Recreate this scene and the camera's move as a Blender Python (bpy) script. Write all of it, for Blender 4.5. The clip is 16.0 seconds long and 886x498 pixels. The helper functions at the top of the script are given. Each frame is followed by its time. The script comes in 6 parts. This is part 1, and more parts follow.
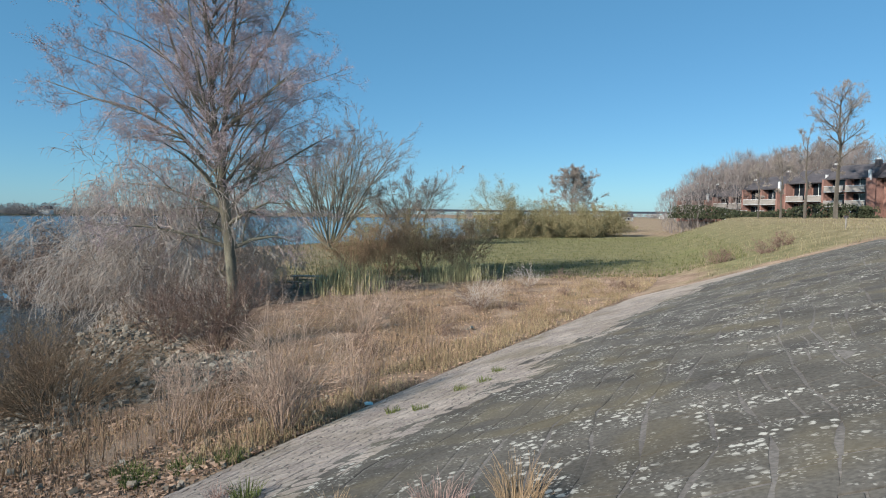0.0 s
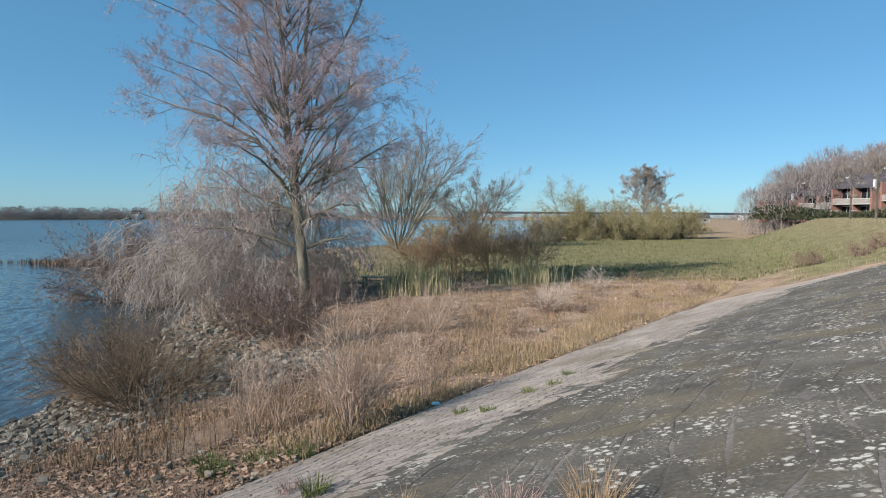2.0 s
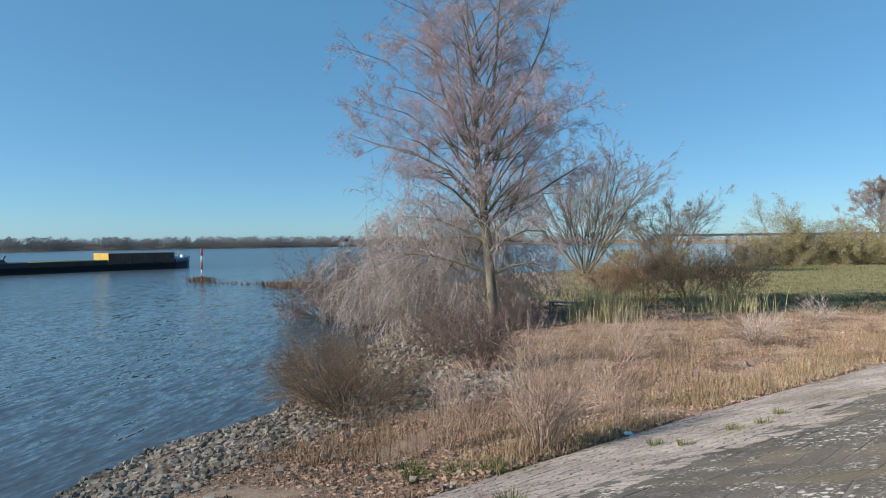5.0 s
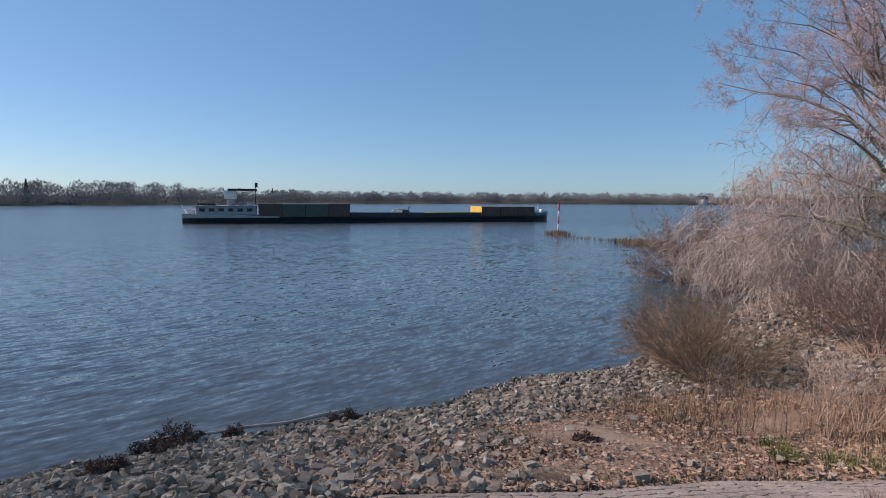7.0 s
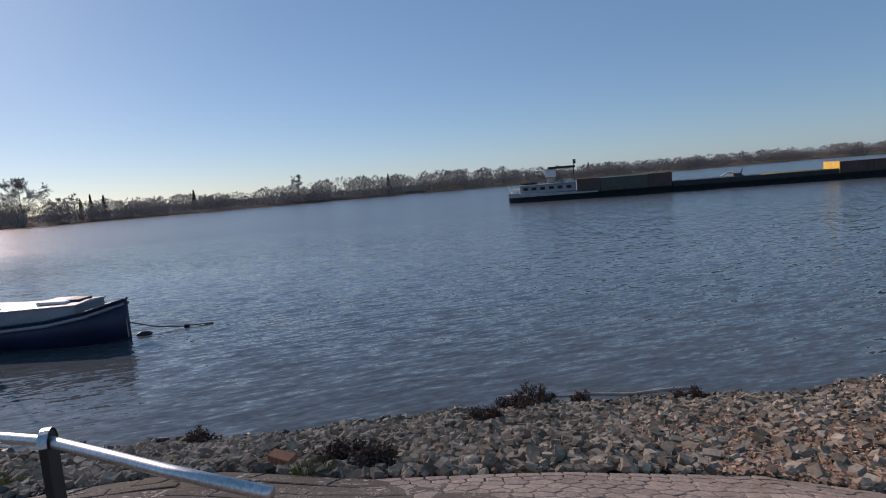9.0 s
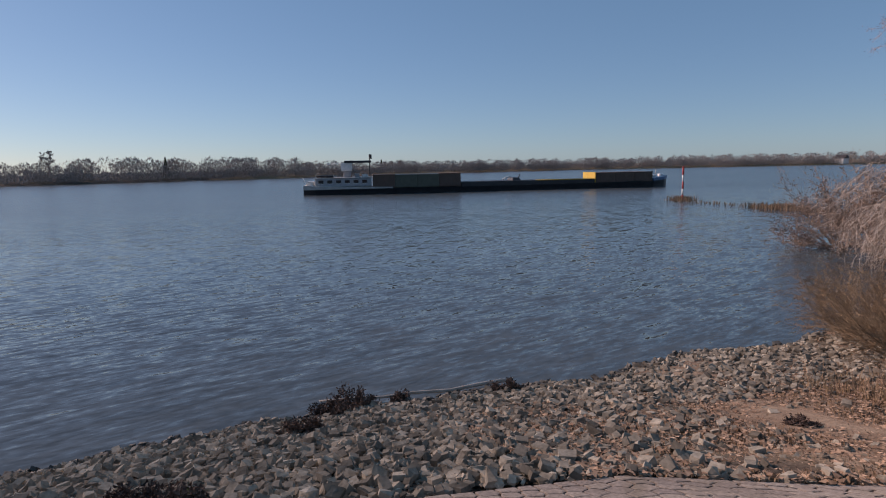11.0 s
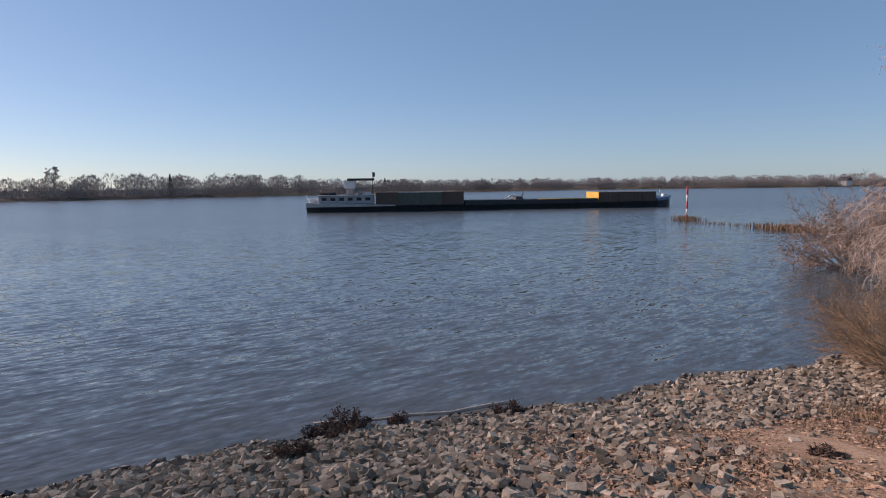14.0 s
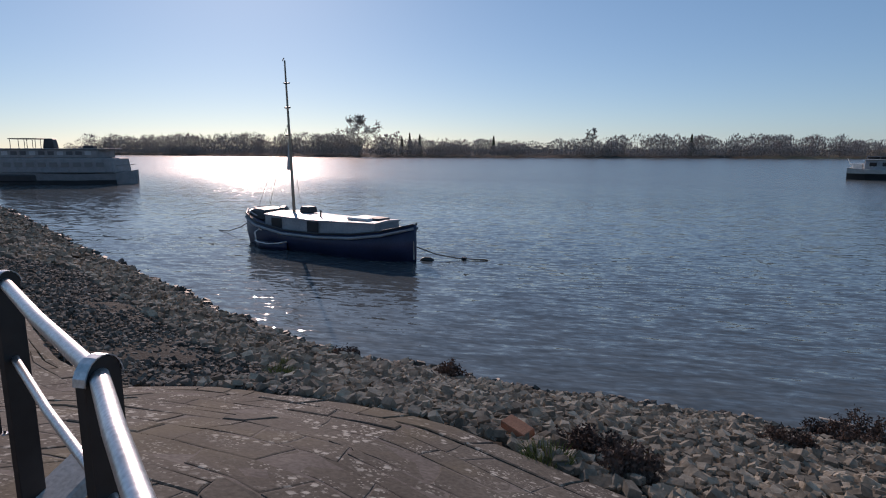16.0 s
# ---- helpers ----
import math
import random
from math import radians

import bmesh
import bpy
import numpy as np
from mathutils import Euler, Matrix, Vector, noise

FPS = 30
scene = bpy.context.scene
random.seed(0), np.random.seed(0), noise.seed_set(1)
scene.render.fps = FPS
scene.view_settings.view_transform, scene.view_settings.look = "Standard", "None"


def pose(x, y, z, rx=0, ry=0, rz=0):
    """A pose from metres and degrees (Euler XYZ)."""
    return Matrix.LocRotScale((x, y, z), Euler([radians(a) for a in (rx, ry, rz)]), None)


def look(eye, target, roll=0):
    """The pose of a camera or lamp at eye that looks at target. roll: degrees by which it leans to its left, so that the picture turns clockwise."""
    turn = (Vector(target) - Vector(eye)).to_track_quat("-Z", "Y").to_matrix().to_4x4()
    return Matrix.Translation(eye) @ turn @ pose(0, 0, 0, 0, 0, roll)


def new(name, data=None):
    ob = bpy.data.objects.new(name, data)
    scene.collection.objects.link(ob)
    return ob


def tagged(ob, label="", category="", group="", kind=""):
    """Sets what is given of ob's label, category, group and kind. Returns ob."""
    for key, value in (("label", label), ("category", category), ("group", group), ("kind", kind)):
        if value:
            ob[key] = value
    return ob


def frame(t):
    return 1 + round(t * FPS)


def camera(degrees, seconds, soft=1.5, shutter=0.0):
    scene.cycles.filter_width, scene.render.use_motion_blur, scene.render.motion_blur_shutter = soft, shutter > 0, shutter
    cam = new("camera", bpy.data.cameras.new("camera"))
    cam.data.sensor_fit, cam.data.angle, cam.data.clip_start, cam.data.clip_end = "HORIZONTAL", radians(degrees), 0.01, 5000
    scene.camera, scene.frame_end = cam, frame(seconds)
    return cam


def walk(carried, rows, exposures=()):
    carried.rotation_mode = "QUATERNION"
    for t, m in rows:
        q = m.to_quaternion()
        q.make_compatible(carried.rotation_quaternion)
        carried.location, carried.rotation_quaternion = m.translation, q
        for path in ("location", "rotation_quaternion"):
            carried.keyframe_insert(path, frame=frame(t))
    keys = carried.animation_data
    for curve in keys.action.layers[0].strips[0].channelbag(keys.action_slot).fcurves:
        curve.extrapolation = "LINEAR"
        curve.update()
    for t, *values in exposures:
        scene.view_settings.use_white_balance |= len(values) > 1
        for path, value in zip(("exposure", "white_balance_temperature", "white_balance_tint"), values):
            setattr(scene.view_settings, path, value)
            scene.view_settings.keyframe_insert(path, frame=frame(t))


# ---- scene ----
cam = camera(73.9, 16.0, soft=1.1)

PATH = [  # seconds, eye, yaw, pitch, roll
    (0, 0.000, -0.000, 6.503, 0.05, -3.46, 0.66),
    (0.5, 0.016, 0.126, 6.431, 2.94, -4.08, 1.13),
    (1, -0.011, 0.073, 6.439, 5.04, -5.86, 1.36),
    (1.5, -0.042, 0.029, 6.448, 7.27, -6.04, 1.17),
    (2, -0.030, 0.136, 6.427, 6.53, -3.28, 0.37),
    (2.5, -0.031, 0.110, 6.442, 5.66, -0.59, 0.60),
    (3, -0.065, -0.112, 6.468, 7.03, 0.24, 0.50),
    (3.2, -0.060, -0.120, 6.460, 8.95, 0.10, 0.30),
    (4.25, -0.040, -0.240, 6.460, 18.90, -0.30, 0.20),
    (5.3, -0.015, -0.360, 6.465, 25.75, -1.20, 0.00),
    (5.5, -0.019, -0.414, 6.481, 26.51, -1.76, 1.01),
    (6, -0.043, -0.335, 6.429, 39.04, -4.13, 1.09),
    (6.5, 0.067, -0.535, 6.469, 48.16, -4.90, 0.45),
    (7, 0.097, -0.825, 6.495, 57.60, -5.06, 0.42),
    (7.5, 0.278, -0.985, 6.479, 65.57, -5.16, -1.38),
    (8, 0.380, -1.100, 6.549, 76.92, -7.06, -2.90),
    (8.2, 0.457, -1.196, 6.612, 80.36, -7.21, -3.62),
    (9.25, 0.500, -1.700, 6.700, 88.50, -6.40, -4.70),
    (10.3, 0.104, -2.209, 6.703, 82.28, -5.73, -5.13),
    (10.5, -0.109, -2.093, 6.700, 79.05, -6.47, -4.62),
    (10.8, -0.811, -2.039, 6.504, 71.47, -7.95, -2.60),
    (11, -1.040, -2.036, 6.443, 67.80, -8.05, -1.12),
    (11.5, -1.486, -1.952, 6.428, 64.52, -9.15, -0.65),
    (12, -1.828, -1.357, 6.248, 53.60, -8.05, -4.43),
    (12.5, -1.956, -1.352, 6.262, 47.18, -6.60, -0.98),
    (13, -1.708, -1.734, 6.271, 46.56, -6.67, 0.78),
    (13.5, -1.491, -2.023, 6.278, 53.58, -5.68, 1.25),
    (14, -1.568, -1.776, 6.279, 68.04, -6.22, -0.67),
    (14.5, -1.705, -1.845, 6.142, 82.68, -5.69, -0.80),
    (15, -1.633, -1.963, 6.184, 93.53, -4.86, 0.56),
    (15.5, -1.594, -1.883, 6.163, 103.24, -6.82, 1.05),
    (16, -1.471, -1.845, 6.219, 115.22, -9.73, 0.04),
]


def rig(x, y, z, yaw, pitch, roll):
    a, p = radians(yaw), radians(pitch)
    ahead = Vector((-math.sin(a) * math.cos(p), math.cos(a) * math.cos(p), math.sin(p)))
    eye = Vector((x, y, z))
    return look(eye, eye + 2 * ahead, roll)


walk(cam, [(t, rig(*row)) for t, *row in PATH],
     exposures=[(0.0, 0.2, 6050, 10), (3.0, 0.25, 6150, 14), (5.5, 0.3, 6200, 15), (7.0, 0.18, 6650, 31),
                (8.0, 0.03, 6900, 34), (10.5, -0.17, 7300, 39), (11.5, -0.05, 7250, 38), (12.5, 0.1, 7250, 37), (14.0, 0.16, 7450, 41), (15.0, -0.08, 7400, 40), (16.0, -0.1, 7150, 35)])

# ---- world and sun ----
SUN_AZ, SUN_EL = 133.0, 25.0   # degrees to the left of +y, degrees up
world = bpy.data.worlds.new("world")
scene.world = world
world.use_nodes = True
wn = world.node_tree.nodes
sky = wn.new("ShaderNodeTexSky")
sky.sky_type = "NISHITA"
sky.sun_disc = False
sky.sun_elevation = radians(SUN_EL)
sky.sun_rotation = radians(-SUN_AZ)
sky.air_density, sky.dust_density, sky.ozone_density = 1.0, 1.1, 2.6
sky.altitude = 1800
wn["Background"].inputs["Strength"].default_value = 0.088
clear = wn.new("ShaderNodeMix")
clear.data_type, clear.blend_type = "RGBA", "MULTIPLY"
clear.inputs["Factor"].default_value = 1.0
clear.inputs["B"].default_value = (0.84, 1.05, 1.07, 1)   # the cold clear air of the day
world.node_tree.links.new(sky.outputs["Color"], clear.inputs["A"])
haze = wn.new("ShaderNodeMix")
haze.data_type = "RGBA"
haze.inputs["Factor"].default_value = 0.36
haze.inputs["B"].default_value = (1.4, 4.5, 7.0, 1)   # thin even haze over the whole sky
world.node_tree.links.new(clear.outputs["Result"], haze.inputs["A"])
world.node_tree.links.new(haze.outputs["Result"], wn["Background"].inputs["Color"])

sun_way = Vector((-math.sin(radians(SUN_AZ)) * math.cos(radians(SUN_EL)),
                  math.cos(radians(SUN_AZ)) * math.cos(radians(SUN_EL)), math.sin(radians(SUN_EL))))
sun_data = bpy.data.lights.new("sun", "SUN")
sun_data.energy, sun_data.angle, sun_data.color = 5.0, radians(0.53), (1.0, 0.90, 0.77)
sun = new("sun", sun_data)
sun.matrix_world = look(sun_way * 100, (0, 0, 0))


# ---- materials ----
def ramp(nodes, links, source, stops):
    node = nodes.new("ShaderNodeValToRGB")
    while len(node.color_ramp.elements) < len(stops):
        node.color_ramp.elements.new(0.5)
    for element, (place, colour) in zip(node.color_ramp.elements, stops):
        element.position, element.color = place, (*colour, 1)
    links.new(source, node.inputs["Fac"])
    return node.outputs["Color"]


def texture(nodes, links, coords, kind, scale, detail=4.0, stretch=(1, 1, 1), distortion=0.0):
    mapping = nodes.new("ShaderNodeMapping")
    mapping.inputs["Scale"].default_value = [scale * s for s in stretch]
    links.new(coords, mapping.inputs["Vector"])
    if kind == "noise":
        node = nodes.new("ShaderNodeTexNoise")
        node.inputs["Scale"].default_value = 1.0
        node.inputs["Detail"].default_value = detail
        node.inputs["Distortion"].default_value = distortion
        links.new(mapping.outputs[0], node.inputs["Vector"])
        return node.outputs["Fac"]
    node = nodes.new("ShaderNodeTexVoronoi")
    node.inputs["Scale"].default_value = 1.0
    links.new(mapping.outputs[0], node.inputs["Vector"])
    return node.outputs["Distance"]


def mixed(nodes, links, fac, a, b, mode="MIX"):
    node = nodes.new("ShaderNodeMix")
    node.data_type, node.blend_type = "RGBA", mode
    for socket, value in ((node.inputs["Factor"], fac), (node.inputs["A"], a), (node.inputs["B"], b)):
        if isinstance(value, (int, float)):
            socket.default_value = value
        elif isinstance(value, tuple):
            socket.default_value = (*value, 1)
        else:
            links.new(value, socket)
    return node.outputs["Result"]


def surface(name, dark, light, scale=4.0, fine=40.0, roughness=0.8, metal=0.0, bump=0.3, vary=0.0, space="Object", depth=0.01, specular=0.3, stretch=(1, 1, 1)):
    """A plain worn surface: two tones by coarse noise, fine grain on top, relief, and a tone for each piece."""
    m = bpy.data.materials.new(name)
    m.use_nodes = True
    nodes, links = m.node_tree.nodes, m.node_tree.links
    shader = nodes["Principled BSDF"]
    coords = nodes.new("ShaderNodeTexCoord").outputs["Object"] if space == "Object" else nodes.new("ShaderNodeNewGeometry").outputs["Position"]
    coarse = texture(nodes, links, coords, "noise", scale, 5, stretch)
    grain = texture(nodes, links, coords, "noise", fine, 3, stretch)
    colour = ramp(nodes, links, coarse, [(0.3, dark), (0.7, light)])
    shade = ramp(nodes, links, grain, [(0.25, (0.72, 0.72, 0.72)), (0.75, (1.2, 1.2, 1.2))])
    colour = mixed(nodes, links, 1.0, colour, shade, "MULTIPLY")
    if vary:
        if vary > 0:
            tone = nodes.new("ShaderNodeObjectInfo").outputs["Random"]
        else:
            tone = nodes.new("ShaderNodeNewGeometry").outputs["Random Per Island"]
        k = abs(vary)
        colour = mixed(nodes, links, 1.0, colour, ramp(nodes, links, tone, [(0.0, (1 - k,) * 3), (1.0, (1 + k,) * 3)]), "MULTIPLY")
    links.new(colour, shader.inputs["Base Color"])
    shader.inputs["Roughness"].default_value = roughness
    if roughness > 0.7:
        shader.inputs["Diffuse Roughness"].default_value = 1.0
    shader.inputs["Metallic"].default_value = metal
    shader.inputs["Specular IOR Level"].default_value = specular
    if bump:
        relief = nodes.new("ShaderNodeBump")
        relief.inputs["Strength"].default_value = bump
        relief.inputs["Distance"].default_value = depth
        links.new(grain, relief.inputs["Height"])
        links.new(relief.outputs[0], shader.inputs["Normal"])
    return m


def ground_material():
    """Dry grass and soil with greener and barer patches, and gravel darkened for shaded gaps; position-based."""
    m = bpy.data.materials.new("ground_soil_grass")
    m.use_nodes = True
    nodes, links = m.node_tree.nodes, m.node_tree.links
    shader = nodes["Principled BSDF"]
    place = nodes.new("ShaderNodeNewGeometry").outputs["Position"]
    big = texture(nodes, links, place, "noise", 0.12, 4)
    mid = texture(nodes, links, place, "noise", 0.9, 5)
    fine = texture(nodes, links, place, "noise", 14, 4)
    dry = ramp(nodes, links, mid, [(0.3, (0.165, 0.114, 0.083)), (0.5, (0.255, 0.182, 0.13)), (0.72, (0.35, 0.265, 0.19))])
    green = ramp(nodes, links, mid, [(0.3, (0.108, 0.114, 0.048)), (0.7, (0.19, 0.182, 0.088))])
    attribute = nodes.new("ShaderNodeAttribute")
    attribute.attribute_name = "meadow"
    colour = mixed(nodes, links, attribute.outputs["Fac"], dry, green)
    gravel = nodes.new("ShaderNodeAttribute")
    gravel.attribute_name = "gravel"
    # dark gravel, deepened to paint the shade between the stones
    colour = mixed(nodes, links, gravel.outputs["Fac"], colour, ramp(nodes, links, fine, [(0.3, (0.035, 0.031, 0.026)), (0.7, (0.105, 0.094, 0.08))]))
    moss = ramp(nodes, links, big, [(0.55, (0, 0, 0)), (0.75, (0.35, 0.35, 0.35))])
    colour = mixed(nodes, links, moss, colour, (0.17, 0.19, 0.06))
    colour = mixed(nodes, links, 1.0, colour, ramp(nodes, links, fine, [(0.25, (0.65, 0.65, 0.65)), (0.75, (1.25, 1.25, 1.25))]), "MULTIPLY")
    links.new(colour, shader.inputs["Base Color"])
    shader.inputs["Roughness"].default_value = 0.95
    shader.inputs["Diffuse Roughness"].default_value = 1.0
    shader.inputs["Specular IOR Level"].default_value = 0.1
    relief = nodes.new("ShaderNodeBump")
    relief.inputs["Strength"].default_value = 0.6
    relief.inputs["Distance"].default_value = 0.05
    links.new(fine, relief.inputs["Height"])
    links.new(relief.outputs[0], shader.inputs["Normal"])
    return m


def pavement_stone_material(name, dark, light, joint=False, lichen=(0.46, 0.44, 0.385)):
    """Grey natural flagstone with pale round lichen spots and streaks of dirt."""
    m = bpy.data.materials.new(name)
    m.use_nodes = True
    nodes, links = m.node_tree.nodes, m.node_tree.links
    shader = nodes["Principled BSDF"]
    place = nodes.new("ShaderNodeNewGeometry").outputs["Position"]
    mid = texture(nodes, links, place, "noise", 0.7, 5)
    fine = texture(nodes, links, place, "noise", 22, 5)
    colour = ramp(nodes, links, mid, [(0.3, dark), (0.7, light)])
    colour = mixed(nodes, links, 1.0, colour, ramp(nodes, links, fine, [(0.3, (0.7, 0.7, 0.7)), (0.7, (1.25, 1.25, 1.25))]), "MULTIPLY")
    if not joint:
        tone = nodes.new("ShaderNodeNewGeometry").outputs["Random Per Island"]
        colour = mixed(nodes, links, 1.0, colour, ramp(nodes, links, tone, [(0.0, (0.84, 0.83, 0.85)), (1.0, (1.14, 1.13, 1.10))]), "MULTIPLY")
        warp = nodes.new("ShaderNodeTexNoise")
        warp.inputs["Scale"].default_value = 26.0
        links.new(place, warp.inputs["Vector"])
        bent = nodes.new("ShaderNodeVectorMath")
        bent.operation = "MULTIPLY_ADD"
        bent.inputs[1].default_value = (0.05, 0.05, 0.05)
        links.new(warp.outputs["Color"], bent.inputs[0])
        links.new(place, bent.inputs[2])
        spots = texture(nodes, links, bent.outputs[0], "voronoi", 8.0)
        spots = ramp(nodes, links, spots, [(0.25, (1, 1, 1)), (0.36, (0, 0, 0))])
        small = texture(nodes, links, bent.outputs[0], "voronoi", 21.0)
        small = ramp(nodes, links, small, [(0.22, (1, 1, 1)), (0.36, (0, 0, 0))])
        where = texture(nodes, links, place, "noise", 1.3, 4)
        coarse_patch = ramp(nodes, links, where, [(0.50, (0, 0, 0)), (0.58, (1, 1, 1))])
        fine_patch = ramp(nodes, links, texture(nodes, links, place, "noise", 2.6, 4), [(0.46, (0, 0, 0)), (0.62, (0.9, 0.9, 0.9))])
        spots = mixed(nodes, links, 1.0, mixed(nodes, links, 1.0, spots, coarse_patch, "MULTIPLY"), mixed(nodes, links, 1.0, small, fine_patch, "MULTIPLY"), "LIGHTEN")
        colour = mixed(nodes, links, spots, colour, lichen)
        earth = ramp(nodes, links, texture(nodes, links, place, "noise", 0.55, 6, (1, 1, 1), 0.8), [(0.5, (0, 0, 0)), (0.68, (0.55, 0.55, 0.55))])
        colour = mixed(nodes, links, earth, colour, (0.15, 0.125, 0.078))
    links.new(colour, shader.inputs["Base Color"])
    shader.inputs["Roughness"].default_value = 0.88
    shader.inputs["Diffuse Roughness"].default_value = 0.6
    shader.inputs["Specular IOR Level"].default_value = 0.12
    relief = nodes.new("ShaderNodeBump")
    relief.inputs["Strength"].default_value = 0.5
    relief.inputs["Distance"].default_value = 0.015
    links.new(fine, relief.inputs["Height"])
    links.new(relief.outputs[0], shader.inputs["Normal"])
    return m


WAVE = (0.62, 0.14, 0.46)   # steepness of the waves, the swell and the ripples


def water_material():
    m = bpy.data.materials.new("river_water")
    m.use_nodes = True
    nodes, links = m.node_tree.nodes, m.node_tree.links
    shader = nodes["Principled BSDF"]
    place = nodes.new("ShaderNodeNewGeometry").outputs["Position"]
    tone = texture(nodes, links, place, "noise", 0.02, 3)
    links.new(ramp(nodes, links, tone, [(0.3, (0.052, 0.068, 0.075)), (0.7, (0.072, 0.09, 0.098))]), shader.inputs["Base Color"])
    shader.inputs["IOR"].default_value = 1.333
    turn = nodes.new("ShaderNodeMapping")
    turn.inputs["Rotation"].default_value = (0, 0, radians(-12))
    links.new(place, turn.inputs["Vector"])

    def tilt(scale, detail, amount, stretch):
        """A random tilt of the surface, in metres of rise per metre, as a vector."""
        mapping = nodes.new("ShaderNodeMapping")
        mapping.inputs["Scale"].default_value = [scale * v for v in stretch]
        links.new(turn.outputs[0], mapping.inputs["Vector"])
        node = nodes.new("ShaderNodeTexNoise")
        node.inputs["Scale"].default_value = 1.0
        node.inputs["Detail"].default_value = detail
        node.inputs["Distortion"].default_value = 0.3
        links.new(mapping.outputs[0], node.inputs["Vector"])
        shift = nodes.new("ShaderNodeVectorMath")
        shift.operation = "SUBTRACT"
        shift.inputs[1].default_value = (0.5, 0.5, 0.5)
        links.new(node.outputs["Color"], shift.inputs[0])
        grow_by = nodes.new("ShaderNodeVectorMath")
        grow_by.operation = "MULTIPLY"
        grow_by.inputs[1].default_value = (amount, amount * 1.0, 0)
        links.new(shift.outputs[0], grow_by.inputs[0])
        return grow_by.outputs[0]

    def plus(a, b):
        node = nodes.new("ShaderNodeVectorMath")
        node.operation = "ADD"
        links.new(a, node.inputs[0])
        if isinstance(b, tuple):
            node.inputs[1].default_value = b
        else:
            links.new(b, node.inputs[1])
        return node.outputs[0]

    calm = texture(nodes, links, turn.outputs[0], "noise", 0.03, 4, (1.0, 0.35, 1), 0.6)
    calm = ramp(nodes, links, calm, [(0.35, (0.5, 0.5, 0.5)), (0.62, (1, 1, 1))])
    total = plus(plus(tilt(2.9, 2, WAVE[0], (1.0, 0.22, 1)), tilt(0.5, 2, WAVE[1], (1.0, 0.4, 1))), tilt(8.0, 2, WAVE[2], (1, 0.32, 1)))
    scaled = nodes.new("ShaderNodeVectorMath")
    scaled.operation = "MULTIPLY"
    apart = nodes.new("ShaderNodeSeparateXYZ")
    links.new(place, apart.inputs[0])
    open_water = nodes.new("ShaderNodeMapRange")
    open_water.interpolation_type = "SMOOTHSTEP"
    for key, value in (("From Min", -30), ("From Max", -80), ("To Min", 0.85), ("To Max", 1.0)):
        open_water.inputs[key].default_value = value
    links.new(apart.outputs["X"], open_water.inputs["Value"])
    gloss = nodes.new("ShaderNodeMapRange")
    for key, value in (("From Min", -30), ("From Max", -110), ("To Min", 0.04), ("To Max", 0.24)):
        gloss.inputs[key].default_value = value
    links.new(apart.outputs["X"], gloss.inputs["Value"])
    links.new(gloss.outputs["Result"], shader.inputs["Roughness"])
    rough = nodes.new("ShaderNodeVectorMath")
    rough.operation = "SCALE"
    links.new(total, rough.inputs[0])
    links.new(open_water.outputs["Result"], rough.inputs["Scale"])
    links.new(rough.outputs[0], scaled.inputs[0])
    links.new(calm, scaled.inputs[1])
    unit = nodes.new("ShaderNodeVectorMath")
    unit.operation = "NORMALIZE"
    links.new(plus(scaled.outputs[0], (0, 0, 1)), unit.inputs[0])
    links.new(unit.outputs[0], shader.inputs["Normal"])
    return m


def plain_paint(name, colour, roughness=0.45, wear=0.25, metal=0.0):
    low = tuple(c * (1 - wear) for c in colour)
    return surface(name, low, colour, 0.9, 12, roughness, metal, 0.12, 0, depth=0.005, specular=0.45)


GROUND = ground_material()
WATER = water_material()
STONE = pavement_stone_material("flagstone_grey", (0.078, 0.072, 0.062), (0.126, 0.116, 0.100))
LIGHT_STONE = pavement_stone_material("pale_cobble", (0.25, 0.213, 0.182), (0.355, 0.308, 0.268), lichen=(0.36, 0.32, 0.27))
JOINT = pavement_stone_material("joint_mortar_dirt", (0.11, 0.098, 0.09), (0.185, 0.168, 0.15), True)
ROCK = surface("riprap_rock", (0.172, 0.149, 0.117), (0.44, 0.388, 0.31), 2.2, 18, 0.9, 0, 0.5, -0.5, "World", 0.02, 0.1)
# gravel's own dark grey, with its backlit shade mixed into the colour
GRAVEL = surface("backlit_dark_gravel", (0.085, 0.08, 0.072), (0.23, 0.215, 0.185), 2.2, 18, 0.85, 0, 0.5, -0.5, "World", 0.02, 0.15)
WET_ROCK = surface("wet_riprap_rock", (0.045, 0.045, 0.042), (0.11, 0.106, 0.092), 2.5, 18, 0.62, 0, 0.5, -0.4, "World", 0.02, 0.25)
BARK = surface("tree_bark", (0.15, 0.132, 0.10), (0.36, 0.33, 0.24), 1.4, 20, 0.92, 0, 0.6, 0, "World", 0.02, 0.15, (1, 1, 0.4))


# ---- shape of the land ----
SHORE_Y = [-2500, -500, -200, -67, -37.5, -23.4, -15.4, -12.2, -9.2, -6.5, -4.5, -2, 0.6, 2.7, 5, 7.5, 9, 10.7, 13, 16, 18, 30, 65, 95, 112, 150, 230, 400, 900, 2500]
SHORE_X = [-150, -130, -75, -36.5, -24.6, -19.3, -16.4, -15.8, -15.5, -15.5, -15.7, -16.0, -15.9, -15.8, -15.5, -15.1, -15.1, -15.4, -15.4, -14.9, -14.9, -18.5, -29, -36, -24, 8, 20, 30, 150, 900]
FOOT_Y = [-2500, -67, -26.5, -14.8, -11.4, -9.6, -8.2, -6.2, -4.9, -3.8, -2.6, -0.6, 2.5, 5, 7, 9.3, 12.8, 16, 22.5, 35, 60, 95, 150, 400, 2500]
